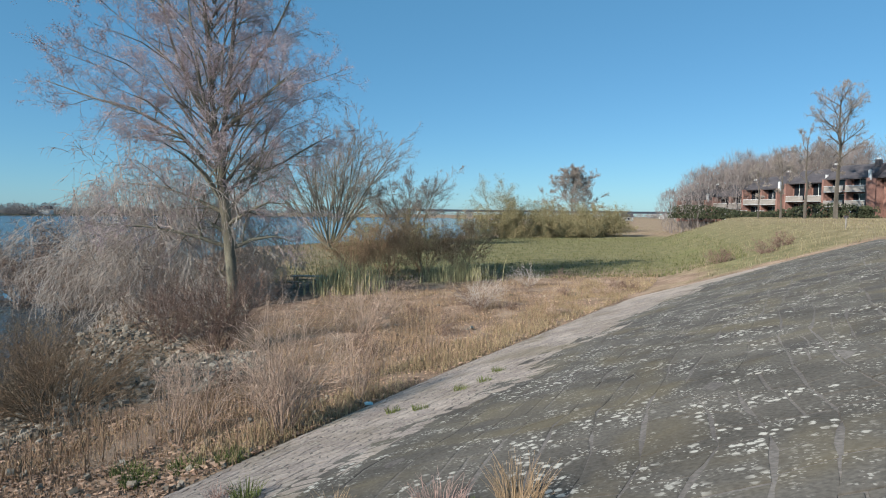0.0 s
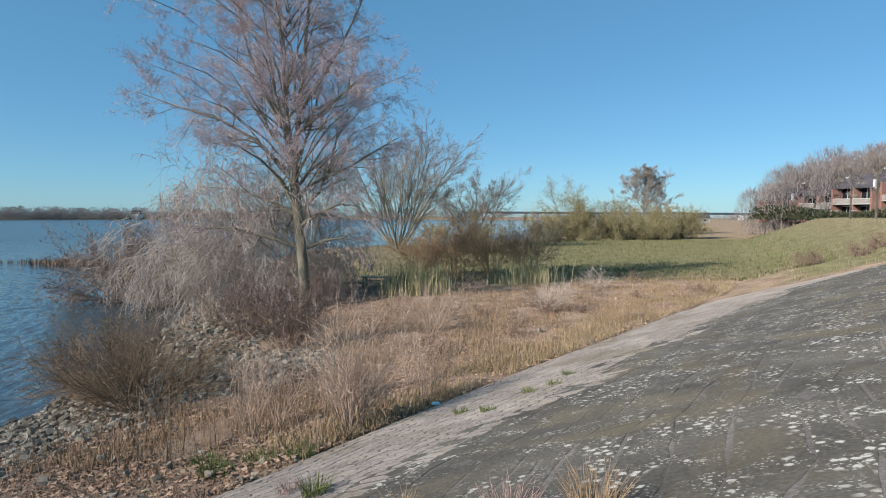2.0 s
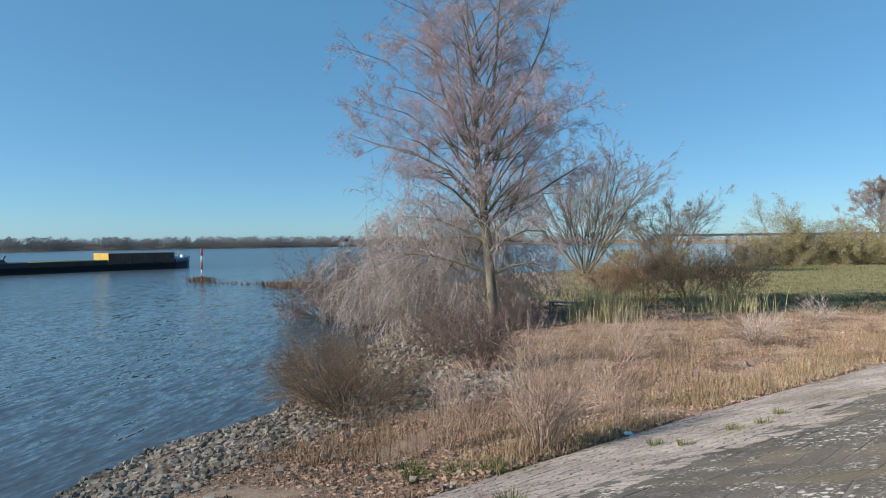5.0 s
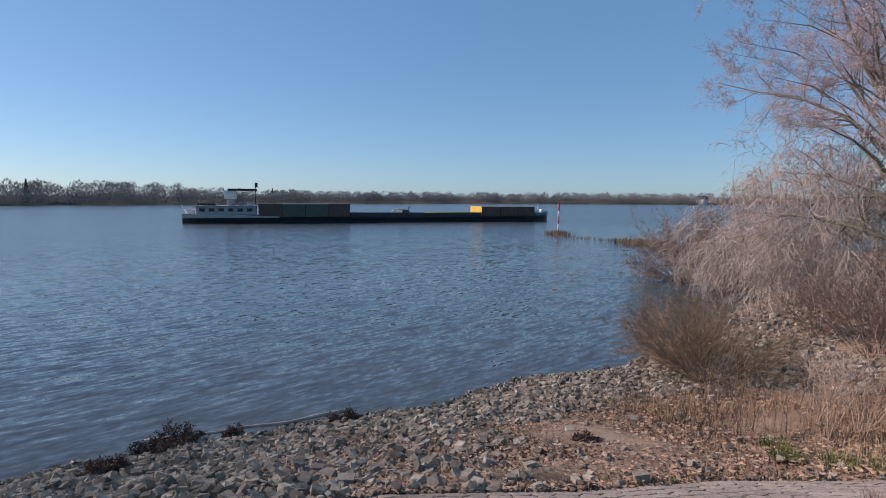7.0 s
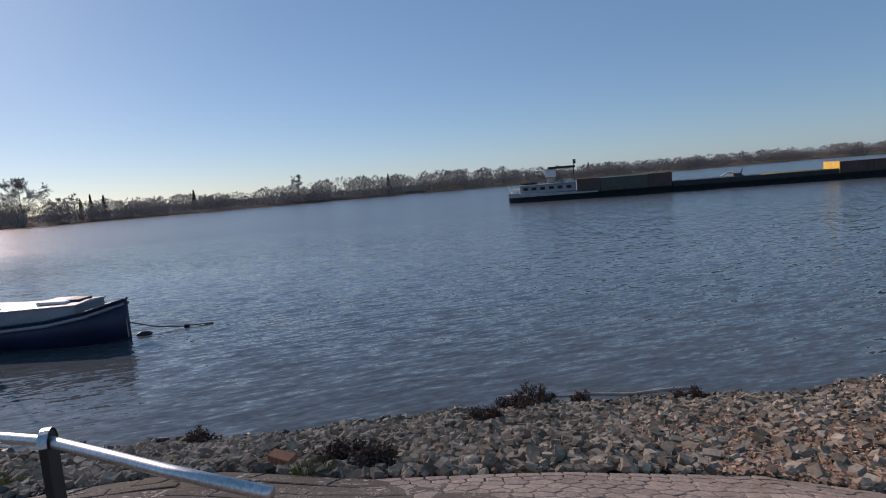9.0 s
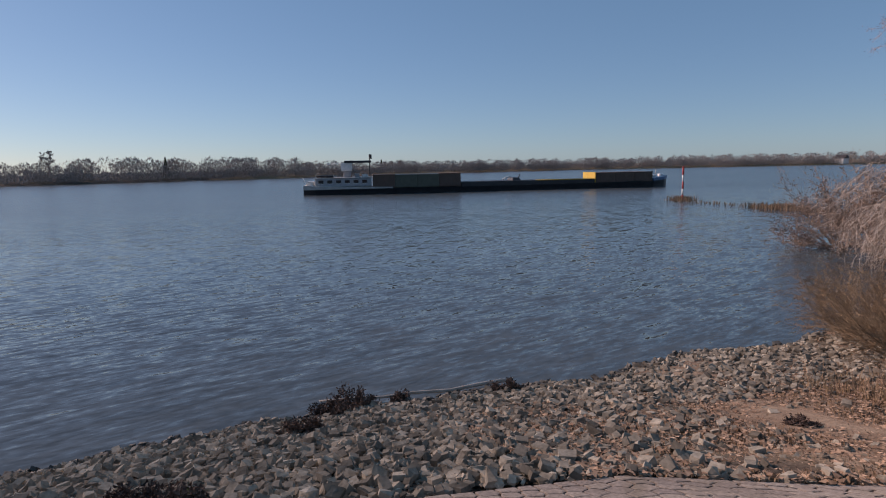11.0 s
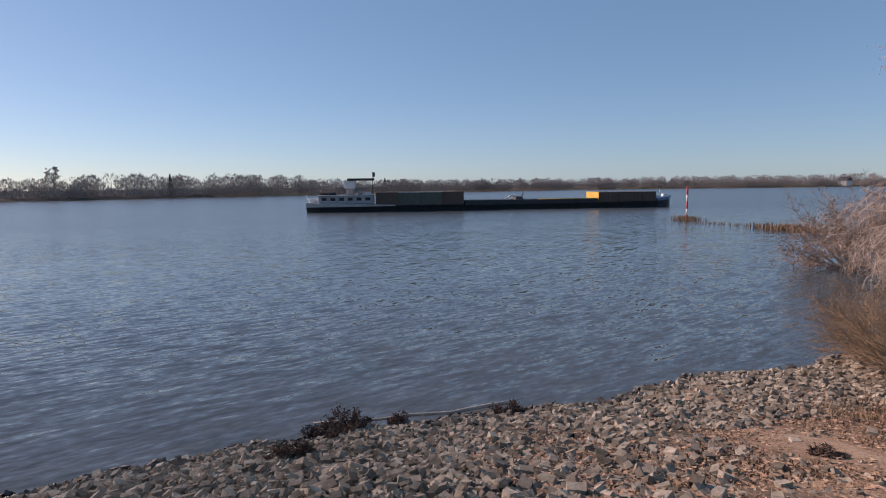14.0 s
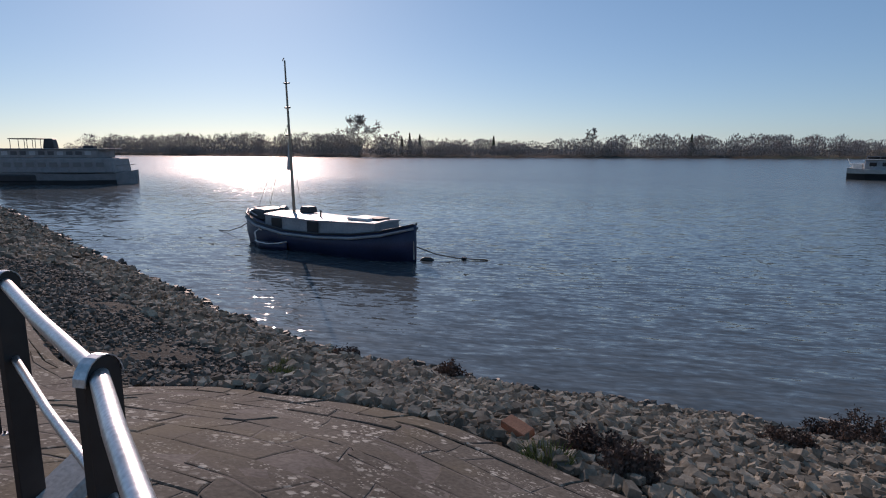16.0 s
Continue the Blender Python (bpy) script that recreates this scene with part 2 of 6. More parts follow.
FOOT_X = [60, -24, -13.5, -8.5, -7.1, -6.8, -7.4, -7.75, -7.8, -7.5, -7.15, -6.95, -6.5, -5.35, -4.7, -3.55, -1.5, 0.4, 4.6, 12.5, 24, 33, 60, 330, 1500]
FAR_Y = [-2500, -500, -223, -20, 200, 330, 500, 700, 900, 1000, 2500]
FAR_X = [-420, -350, -340, -395, -470, -480, -420, -300, 0, 400, 5000]


def step01(v, a, b):
    t = np.clip((np.asarray(v, float) - a) / (b - a), 0, 1)
    return t * t * (3 - 2 * t)


def shore_x(y):
    y = np.asarray(y, float)
    return np.interp(y, SHORE_Y, SHORE_X) + 0.14 * np.sin(y * 0.9) * step01(np.abs(y), 3, 9) + 0.1 * np.sin(y * 2.3 + 1)


def foot_x(y):
    return np.interp(y, FOOT_Y, FOOT_X)


def foot_z(y):
    return np.interp(y, [-60, -8, 0, 9, 30, 60, 200], [2.6, 2.8, 2.75, 2.3, 2.2, 2.0, 2.0])


def steepness(y):
    """Metres uphill from the foot line for one metre along x."""
    return np.interp(y, [-12, -3, 5, 14], [0.96, 0.98, 0.84, 0.82])


def height(x, y):
    x, y = np.asarray(x, float), np.asarray(y, float)
    xs, xf, zf = shore_x(y), foot_x(y), foot_z(y)
    t = np.clip((x - xs) / np.maximum(xf - xs, 0.1), 0, 1)
    low = zf * t ** np.interp(y, [3, 12, 40], [1.0, 0.75, 0.35])
    uphill = np.maximum(x - xf, 0) * steepness(y)
    top = np.interp(y, [-20, -4, 0, 20, 40, 60, 110, 160], [4.85, 4.8, 4.95, 5.3, 5.6, 5.7, 6.2, 7.2])
    high = zf + np.interp(y, [-10, 0, 8, 30, 60, 95], [0.30, 0.31, 0.31, 0.31, 0.34, 0.4]) * uphill
    over = np.maximum(high - top, 0)
    high = np.minimum(high, top) + 0.05 * np.minimum(over, 20)
    z = np.where(x > xf, high, low)
    z = np.where(x < xs, -0.3 * np.minimum(xs - x, 10), z)
    beyond = np.interp(y, FAR_Y, FAR_X) - x
    return np.where(beyond > -8, np.clip(0.18 * (beyond + 8) - 1.4, -3, 1.8), z)


def ground_at(x, y):
    return float(height(x, y))


def axis(fine_low, fine_high, fine, reach_low, reach_high):
    inner = np.arange(fine_low, fine_high, fine)
    steps = fine * 1.09 ** np.arange(1, 140)
    up = fine_high + np.cumsum(steps)
    down = fine_low - np.cumsum(steps)
    return np.r_[down[down > reach_low][::-1], inner, up[up < reach_high]]


def sheet(name, xs, ys, z, material, smooth=True):
    gx, gy = np.meshgrid(xs, ys)
    nx, ny = len(xs), len(ys)
    verts = np.stack([gx.ravel(), gy.ravel(), z.ravel()], 1)
    i = (np.arange(ny - 1)[:, None] * nx + np.arange(nx - 1)).ravel()
    mesh = bpy.data.meshes.new(name)
    mesh.from_pydata(verts.tolist(), [], np.stack([i, i + 1, i + nx + 1, i + nx], 1).tolist())
    mesh.materials.append(material)
    if smooth:
        mesh.polygons.foreach_set("use_smooth", [True] * len(mesh.polygons))
    return mesh


def joined(name, pieces, materials, smooth=False):
    """One mesh from many (verts, faces, material index)."""
    verts, faces, index, n = [], [], [], 0
    for v, f, k in pieces:
        verts.append(np.asarray(v, float))
        faces.extend([tuple(n + c for c in face) for face in f])
        index.extend([k] * len(f))
        n += len(v)
    mesh = bpy.data.meshes.new(name)
    mesh.from_pydata(np.concatenate(verts).tolist(), [], faces)
    for m in materials:
        mesh.materials.append(m)
    mesh.polygons.foreach_set("material_index", index)
    if smooth:
        mesh.polygons.foreach_set("use_smooth", [True] * len(mesh.polygons))
    mesh.update()
    return mesh


# ---- ground sheet and river ----
gxs, gys = axis(-24, 20, 0.45, -2600, 2600), axis(-30, 46, 0.45, -2600, 2600)
gz = height(*np.meshgrid(gxs, gys))
mx, my = np.meshgrid(gxs, gys)
near = np.exp(-((mx + 3) / 60) ** 2 - ((my - 10) / 70) ** 2)
bumps = np.array([[noise.noise((x * 0.55, y * 0.55, 0)) * 0.09 + noise.noise((x * 1.7, y * 1.7, 3)) * 0.035 for x in gxs] for y in gys])
soft_land = (mx < foot_x(my) - 0.3) | (my > 30.2)
gz = gz + np.where(soft_land & (gz > 0.1), bumps * (0.3 + near), 0) - np.where((~soft_land) & (my < 30.2), 0.12, 0)
ground_mesh = sheet("ground", gxs, gys, gz, GROUND)
meadow = np.maximum(step01(my + 2.5 * bumps / 0.1, 41, 52), step01(my, 31, 34) * step01(mx - foot_x(my), 2, 5)) * (0.85 - 0.45 * step01(mx - foot_x(my), 4, 20)) * step01(gz, 0.9, 1.6) * (1 - 0.8 * step01(my + 8 * bumps / 0.1, 122, 140))
meadow = np.where(np.abs(mx) > 260, 0.3, meadow)
layer = ground_mesh.attributes.new("meadow", "FLOAT", "POINT")
layer.data.foreach_set("value", meadow.ravel().astype(np.float32))
# bank below the paving: gravel tone that also carries the stones' gap shade
gravel = step01(5 - my + 1.5 * bumps / 0.1, -1.0, 2.5) * (mx < foot_x(my))
layer = ground_mesh.attributes.new("gravel", "FLOAT", "POINT")
layer.data.foreach_set("value", gravel.ravel().astype(np.float32))
tagged(new("ground", ground_mesh), "river bank of dry brown grass, soil and green meadow", "ground", kind="structure")

wxs, wys = axis(-60, 10, 10, -2600, 2600), axis(-60, 60, 10, -2600, 2600)
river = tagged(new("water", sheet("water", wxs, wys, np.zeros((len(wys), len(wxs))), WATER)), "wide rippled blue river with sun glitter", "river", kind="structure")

# ---- paved slope ----
PAVED_LOW, PAVED_HIGH = -34.0, 30.0


def pale_width(y):
    """How far up the slope the pale sandy cobbles reach."""
    return float(np.interp(y, [-2.5, 0, 5, 11, 20, 26, 30], [0.0, 2.2, 2.2, 2.7, 3.0, 3.6, 7.0]))


def slope_point(y, d, lift=0.0):
    """A place on the paved slope: d metres uphill of its foot at y."""
    x = foot_x(y) + d / steepness(y)
    return x, y, height(x, y) + lift


rows_y = np.arange(PAVED_LOW, PAVED_HIGH + 0.01, 0.5)
rows_d = np.arange(-0.0, 46, 0.5)
w = len(rows_d)
ally, alld = (a.ravel() for a in np.meshgrid(rows_y, rows_d, indexing="ij"))
bend = slope_point(ally, alld - 0.5)[2] + slope_point(ally, alld + 0.5)[2] - 2 * slope_point(ally, alld)[2]
pv = np.stack(slope_point(ally, alld, np.where(alld > 0, np.where(bend < -0.015, -0.008, 0.0), -0.06)), 1)
pf = [(a * w + b, a * w + b + 1, (a + 1) * w + b + 1, (a + 1) * w + b) for a in range(len(rows_y) - 1) for b in range(w - 1)]
near_f = [f for f in pf if -12.6 < pv[f[0]][1] < 26.4 and (f[0] % w) * 0.5 < 14]
far_f = [f for f in pf if not (-12.6 < pv[f[0]][1] < 26.4 and (f[0] % w) * 0.5 < 14)]
pave_mesh = joined("pavement", [(pv, near_f + far_f, 0)], [JOINT, STONE, LIGHT_STONE])
pave_mesh.polygons.foreach_set("material_index", [0] * len(near_f) + [2 if pv[f[0]][1] > 20 and (f[0] % w) * 0.5 < pale_width(pv[f[0]][1]) else 1 for f in far_f])
pave = tagged(new("pavement", pave_mesh), "sloping embankment of weathered grey flagstones with lichen", "embankment paving", kind="structure")


def cell_of(sites, k, near, reach=1.1):
    """The ground that lies nearer to one site than to its neighbours, as a polygon."""
    cy, cd = sites[k]
    poly = [(cy - reach, cd - reach), (cy + reach, cd - reach), (cy + reach, cd + reach), (cy - reach, cd + reach)]
    for n in near:
        ny, nd = sites[n][0] - cy, sites[n][1] - cd
        limit = (ny * ny + nd * nd) / 2
        side = [(y - cy) * ny + (d - cd) * nd - limit for y, d in poly]
        out = []
        for i, (y, d) in enumerate(poly):
            j = (i + 1) % len(poly)
            if side[i] <= 0:
                out.append((y, d))
            if side[i] * side[j] < 0:
                f = side[i] / (side[i] - side[j])
                out.append((y + (poly[j][0] - y) * f, d + (poly[j][1] - d) * f))
        poly = out
        if len(poly) < 3:
            break
    return poly


def flag(poly, rng, gap, rise, lean):
    """An irregular stone of the paving with rough edges and a worn rim, as places on the slope and faces."""
    ring = []
    for (y0, d0), (y1, d1) in zip(poly, poly[1:] + poly[:1]):
        ring.append((y0, d0))
        if (y1 - y0) ** 2 + (d1 - d0) ** 2 > 0.03:
            my, md = (y0 + y1) / 2, (d0 + d1) / 2
            k = 0.065 * noise.noise((my * 5, md * 5, 2))
            ring.append((my + k, md - k))
    n = len(ring)
    cy, cd = sum(a for a, _ in ring) / n, sum(b for _, b in ring) / n
    half_y, half_d = (max(0.06, (max(p[i] for p in ring) - min(p[i] for p in ring)) / 2) for i in (0, 1))
    ta, tb = rng.uniform(-lean, lean), rng.uniform(-lean, lean)
    verts = []
    for inset, up in ((gap, -0.04), (gap, rise * 0.4), (gap + 0.018, rise)):
        ky, kd = 1 - inset / half_y, 1 - inset / half_d
        verts += [(cy + (a - cy) * ky, max(0.0, cd + (b - cd) * kd), up + (a - cy) * ta + (b - cd) * tb) for a, b in ring]
    faces = [tuple(range(2 * n, 3 * n))] + [(r * n + c, r * n + (c + 1) % n, (r + 1) * n + (c + 1) % n, (r + 1) * n + c) for r in range(2) for c in range(n)]
    return verts, [f[::-1] for f in faces]


# ---- stones of the bank ----
def rock_shape(rng):
    """An angular quarry stone about one metre long: a flat block with broken corners."""
    bm = bmesh.new()
    sx, sy, sz = rng.uniform(0.4, 0.55), rng.uniform(0.28, 0.44), rng.uniform(0.17, 0.31)
    for a in (-1, 1):
        for b in (-1, 1):
            for c in (-1, 1):
                bm.verts.new((a * sx * rng.uniform(0.55, 1.05), b * sy * rng.uniform(0.5, 1.05), c * sz * rng.uniform(0.6, 1.1)))
    a = rng.uniform(0, 6.28)
    bm.verts.new((math.cos(a) * sx * 1.1, math.sin(a) * sy * 1.1, rng.uniform(-0.3, 0.8) * sz))
    hull = bmesh.ops.convex_hull(bm, input=bm.verts[:])
    bmesh.ops.delete(bm, geom=[g for g in hull["geom_interior"] if isinstance(g, bmesh.types.BMVert)], context="VERTS")
    bm.verts.index_update()
    out = np.array([tuple(v.co) for v in bm.verts]), np.array([[v.index for v in f.verts] for f in bm.faces if f.normal.z > -0.8])   # the underside lies in the bank
    bm.free()
    return out


rng = random.Random(5)
dice = np.random.RandomState(5)
STONES = [rock_shape(rng) for _ in range(24)]


def stone_turns(yaw, tip, lean):
    """Rotation matrices for many stones at once."""
    cy, sy, ct, st, cl, sl = np.cos(yaw), np.sin(yaw), np.cos(tip), np.sin(tip), np.cos(lean), np.sin(lean)
    flat = np.zeros((len(yaw), 3, 3))
    flat[:, 0, 0], flat[:, 0, 1], flat[:, 1, 0], flat[:, 1, 1], flat[:, 2, 2] = cy, -sy, sy, cy, 1
    roll_x, roll_y = np.zeros_like(flat), np.zeros_like(flat)
    roll_x[:, 0, 0], roll_x[:, 1, 1], roll_x[:, 1, 2], roll_x[:, 2, 1], roll_x[:, 2, 2] = 1, ct, -st, st, ct
    roll_y[:, 1, 1], roll_y[:, 0, 0], roll_y[:, 0, 2], roll_y[:, 2, 0], roll_y[:, 2, 2] = 1, cl, sl, -sl, cl
    return flat @ roll_x @ roll_y


def stone_pile(name, place, size, material):
    """One mesh of many stones."""
    kind = dice.randint(0, len(STONES), len(size))
    turn = stone_turns(dice.uniform(0, 6.28, len(size)), dice.normal(0, 0.34, len(size)), dice.normal(0, 0.34, len(size)))
    verts, faces, n = [], [], 0
    for k, (v, f) in enumerate(STONES):
        pick = kind == k
        if not pick.any():
            continue
        p = np.einsum("mij,nj->mni", turn[pick], v) * size[pick][:, None, None] + place[pick][:, None, :]
        count = pick.sum()
        verts.append(p.reshape(-1, 3))
        faces.append((f[None] + (np.arange(count) * len(v))[:, None, None] + n).reshape(-1, 3))
        n += count * len(v)
    mesh = bpy.data.meshes.new(name)
    mesh.from_pydata(np.concatenate(verts).tolist(), [], np.concatenate(faces).tolist())
    mesh.materials.append(material)
    return mesh


def strew(count, y0, y1, t0, t1, low, high, power=1.0):
    """Places on the bank between waterline and paving, with sizes."""
    y = y0 + (y1 - y0) * dice.random_sample(count) ** power
    xs, xf = shore_x(y), foot_x(y)
    t = dice.uniform(t0, t1, count)
    x = xs - 0.2 + (xf - xs + 0.1) * t
    size = low + (high - low) * dice.random_sample(count) ** 1.8
    return np.stack([x, y, t, size], 1)


beds = [strew(15500, -9, 7, 0, 1.0, 0.08, 0.255),
        strew(6500, -26, -8, 0, 0.6, 0.11, 0.33),
        strew(13500, -30, -6.5, 0.38, 1.0, 0.06, 0.165),
        strew(7500, -75, -24, 0, 1.0, 0.16, 0.42),
        strew(5200, 6, 16, 0, 0.45, 0.08, 0.255),
        strew(380, 6, 14, 0.3, 1.0, 0.07, 0.2),
        strew(2000, 16, 34, 0, 0.3, 0.14, 0.36),
        strew(60, 16, 34, 0.3, 1.0, 0.12, 0.26)]
bed = np.concatenate(beds)
# the upper bank turns to soil towards the north
thin = step01(bed[:, 1] + dice.normal(0, 1.2, len(bed)), 1.0, 6.5) * step01(bed[:, 2] + dice.normal(0, 0.1, len(bed)), 0.35, 0.7)
bed = bed[(dice.random_sample(len(bed)) > 0.93 * thin) | (bed[:, 1] > 7)]
a, r = dice.uniform(0, 6.28, 2200), np.sqrt(dice.random_sample(2200))   # the stony hollow between the bushes
hollow = np.stack([-8.8 + 3.2 * r * np.cos(a), 18.2 + 3.0 * r * np.sin(a), np.full(2200, 0.5), dice.uniform(0.14, 0.34, 2200)], 1)
bed = np.concatenate([bed, hollow])
base = height(bed[:, 0], bed[:, 1])
lying = np.stack([bed[:, 0], bed[:, 1], np.maximum(base, -0.05) + bed[:, 3] * dice.uniform(-0.15, 0.42, len(bed))], 1)
dark = lying[:, 2] < 0.10 + dice.uniform(0, 0.14, len(bed))
ready = (~dark) & (bed[:, 1] > -9) & (bed[:, 1] < 4) & (bed[:, 2] > 0.25) & (bed[:, 3] > 0.17)
single = np.flatnonzero(ready)[::3][:300]
rest = ~dark
rest[single] = False
# small upper stones split off to take the gravel colour darkened as backlit
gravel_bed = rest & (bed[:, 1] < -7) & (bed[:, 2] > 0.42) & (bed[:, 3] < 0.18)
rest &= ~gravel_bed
tagged(new("gravel", stone_pile("gravel", lying[gravel_bed], bed[gravel_bed, 3], GRAVEL)), "dark grey gravel and chippings on the upper bank, backlit shade in the colour", "gravel", kind="stuff")
riprap = tagged(new("riprap", stone_pile("riprap", lying[rest], bed[rest, 3], ROCK)), "sunlit pile of angular pale grey quarry stones on the bank", "riprap", kind="stuff")
tagged(new("wet_riprap", stone_pile("wet_riprap", lying[dark], bed[dark, 3], WET_ROCK)), "dark wet quarry stones along the waterline", "riprap", kind="stuff")


# ---- plants ----
def twig_material(name, dark, light):
    return surface(name, dark, light, 0.8, 9, 0.9, 0, 0, -0.3, "World", 0.01, 0.15)


PINK_TWIG = twig_material("reddish_twigs", (0.42, 0.33, 0.31), (0.66, 0.56, 0.53))
GREY_TWIG = twig_material("grey_brown_twigs", (0.39, 0.322, 0.272), (0.65, 0.575, 0.50))
OLIVE_TWIG = twig_material("olive_brown_twigs", (0.22, 0.146, 0.09), (0.40, 0.285, 0.18))
DARK_TWIG = twig_material("dark_red_brown_twigs", (0.17, 0.11, 0.085), (0.30, 0.21, 0.165))
STRAW = twig_material("dry_straw", (0.33, 0.232, 0.138), (0.54, 0.40, 0.25))
HEDGE = twig_material("evergreen_hedge", (0.045, 0.055, 0.032), (0.095, 0.105, 0.058))


class Wood:
    """Collects tapered branches as few-sided tubes."""

    def __init__(self):
        self.verts, self.faces, self.n = [], [], 0

    def tube(self, points, radii, sides):
        points = [Vector(p) for p in points]
        for k, (p, r) in enumerate(zip(points, radii)):
            way = (points[min(k + 1, len(points) - 1)] - points[max(k - 1, 0)]).normalized()
            side = way.orthogonal().normalized()
            other = way.cross(side)
            for c in range(sides):
                a = 2 * math.pi * c / sides
                self.verts.append(p + (side * math.cos(a) + other * math.sin(a)) * r)
            if k:
                b = self.n + (k - 1) * sides
                for c in range(sides):
                    self.faces.append((b + c, b + (c + 1) % sides, b + sides + (c + 1) % sides, b + sides + c))
        self.n += sides * len(points)

    def mesh(self, name, material, smooth=False):
        m = bpy.data.meshes.new(name)
        m.from_pydata([tuple(v) for v in self.verts], [], self.faces)
        m.materials.append(material)
        if smooth:
            m.polygons.foreach_set("use_smooth", [True] * len(m.polygons))
        return m


def grow(wood, twigs, start, way, length, radius, level, rng, style):
    """A branch with its side branches. style: wander, droop, lift, splits per level, share of length, thickness below which it is a twig."""
    steps = max(2, min(6, int(length / style["step"]) + 1))
    points, radii = [Vector(start)], [radius]
    way = Vector(way).normalized()
    for k in range(steps):
        wobble = Vector((rng.gauss(0, 1), rng.gauss(0, 1), rng.gauss(0, 1))) * style["wander"]
        pull = style["lift"] if level < style["droop_level"] else -style["droop"]
        way = (way + wobble + Vector((0, 0, pull))).normalized()
        points.append(points[-1] + way * length / steps)
        radii.append(radius * (1 - 0.75 * (k + 1) / steps))
    last = level >= style["levels"]
    (twigs if radius < style["thin"] else wood).tube(points, radii, 3 if radius < style["thin"] else 6)
    if last:
        return
    for _ in range(style["splits"][level]):
        at = rng.uniform(style["from"], 1.0)
        k = min(int(at * steps), steps - 1)
        p = points[k].lerp(points[k + 1], at * steps - k)
        along = (points[k + 1] - points[k]).normalized()
        side = along.orthogonal()
        side.rotate(Matrix.Rotation(rng.uniform(0, 6.28), 3, along))
        spread = rng.uniform(*style["angle"])
        out = along * math.cos(spread) + side.normalized() * math.sin(spread)
        grow(wood, twigs, p, out, length * style["share"] * rng.uniform(0.7, 1.15) * (1.15 - 0.45 * at), max(radii[k] * 0.55, style["least"]), level + 1, rng, style)


def buds(twigs, count, size, rng, spread=0.05):
    """Small buds and catkins, as little flakes at the twigs."""
    src = np.array([tuple(v) for v in twigs.verts])
    r = np.random.RandomState(rng.randrange(9999))
    p = src[r.randint(0, len(src), count)] + r.normal(0, spread, (count, 3))
    a, b = r.normal(0, 1, (count, 3)), r.normal(0, 1, (count, 3))
    a, b = (v / np.linalg.norm(v, axis=1)[:, None] * size for v in (a, b))
    verts = np.stack([p - a * 0.4, p + a * 0.4, p + b], 1).reshape(-1, 3)
    out = Wood()
    out.verts, out.faces, out.n = verts.tolist(), np.arange(3 * count).reshape(-1, 3).tolist(), 3 * count
    return out


def part(name, mesh, parent, label=""):
    ob = new(name, mesh)
    ob.parent = parent
    if label:
        ob["label"] = label
    return ob


def thing(name, x, y, z, label, category, group="", kind=""):
    ob = new(name)
    ob.empty_display_size = 0.2
    ob.location = (x, y, z)
    return tagged(ob, label, category, group, kind)


def plant(name, x, y, label, category, wood, twigs, bark, twig_mat, group="", sink=0.1, z=None):
    root = thing(name, x, y, (ground_at(x, y) if z is None else z) - sink, label, category, group)
    if wood.n:
        part("trunk" if category == "tree" else "stem_base", wood.mesh("trunk", bark, True), root)
    part("crown", twigs.mesh("crown", twig_mat), root)
    return root


def bush(name, x, y, high, wide, stems, rng, label, twig_mat, splits=(7, 5), droop=0.0, group="", thick=0.02, category="bush", lean=(0, 0), z=None, least=0.005, share=0.5, fan=(0.15, 1.15), fuzz=0, flake=0.08, mound=False):
    wood, twigs = Wood(), Wood()
    style = dict(step=high / 5, wander=0.10, droop=droop, lift=0.03, droop_level=1, levels=2, splits=splits, share=share, angle=(0.3, 0.9), thin=max(thick * 0.9, least * 1.3), least=least)
    style["from"] = 0.15
    for _ in range(stems):
        a, s = rng.uniform(0, 6.28), rng.uniform(*fan)
        way = Vector((math.cos(a) * s * wide + lean[0], math.sin(a) * s * wide + lean[1], 1))
        foot = Vector((math.cos(a), math.sin(a), 0)) * rng.uniform(0, 0.12) * wide * high
        length = high * rng.uniform(0.7, 1.1)
        if mound:   # stems spread evenly over a dome
            up = math.asin(rng.uniform(0.12, 1.0))
            way = Vector((math.cos(a) * math.cos(up) * wide, math.sin(a) * math.cos(up) * wide, math.sin(up)))
            length *= way.length * 0.9
        grow(wood, twigs, foot, way, length, thick * rng.uniform(0.6, 1), 0, rng, style)
    root = plant(name, x, y, label, category, wood, twigs, twig_mat, twig_mat, group, z=z)
    if fuzz:
        part("fine_growth", buds(twigs, fuzz, flake, rng, 0.6 * flake if flake < 0.16 else 1.8 * flake).mesh("fine_growth", twig_mat), root)["kind"] = "stuff"
    return root


# ---- solids ----
def shell(bm, name, material, parent=None, label="", smooth=False, at=None):
    mesh = bpy.data.meshes.new(name)
    bm.to_mesh(mesh)
    bm.free()
    mesh.materials.append(material)
    if smooth:
        mesh.polygons.foreach_set("use_smooth", [True] * len(mesh.polygons))
    ob = new(name, mesh)
    if parent:
        ob.parent = parent
    if label:
        ob["label"] = label
    if at is not None:
        ob.location = at
    return ob


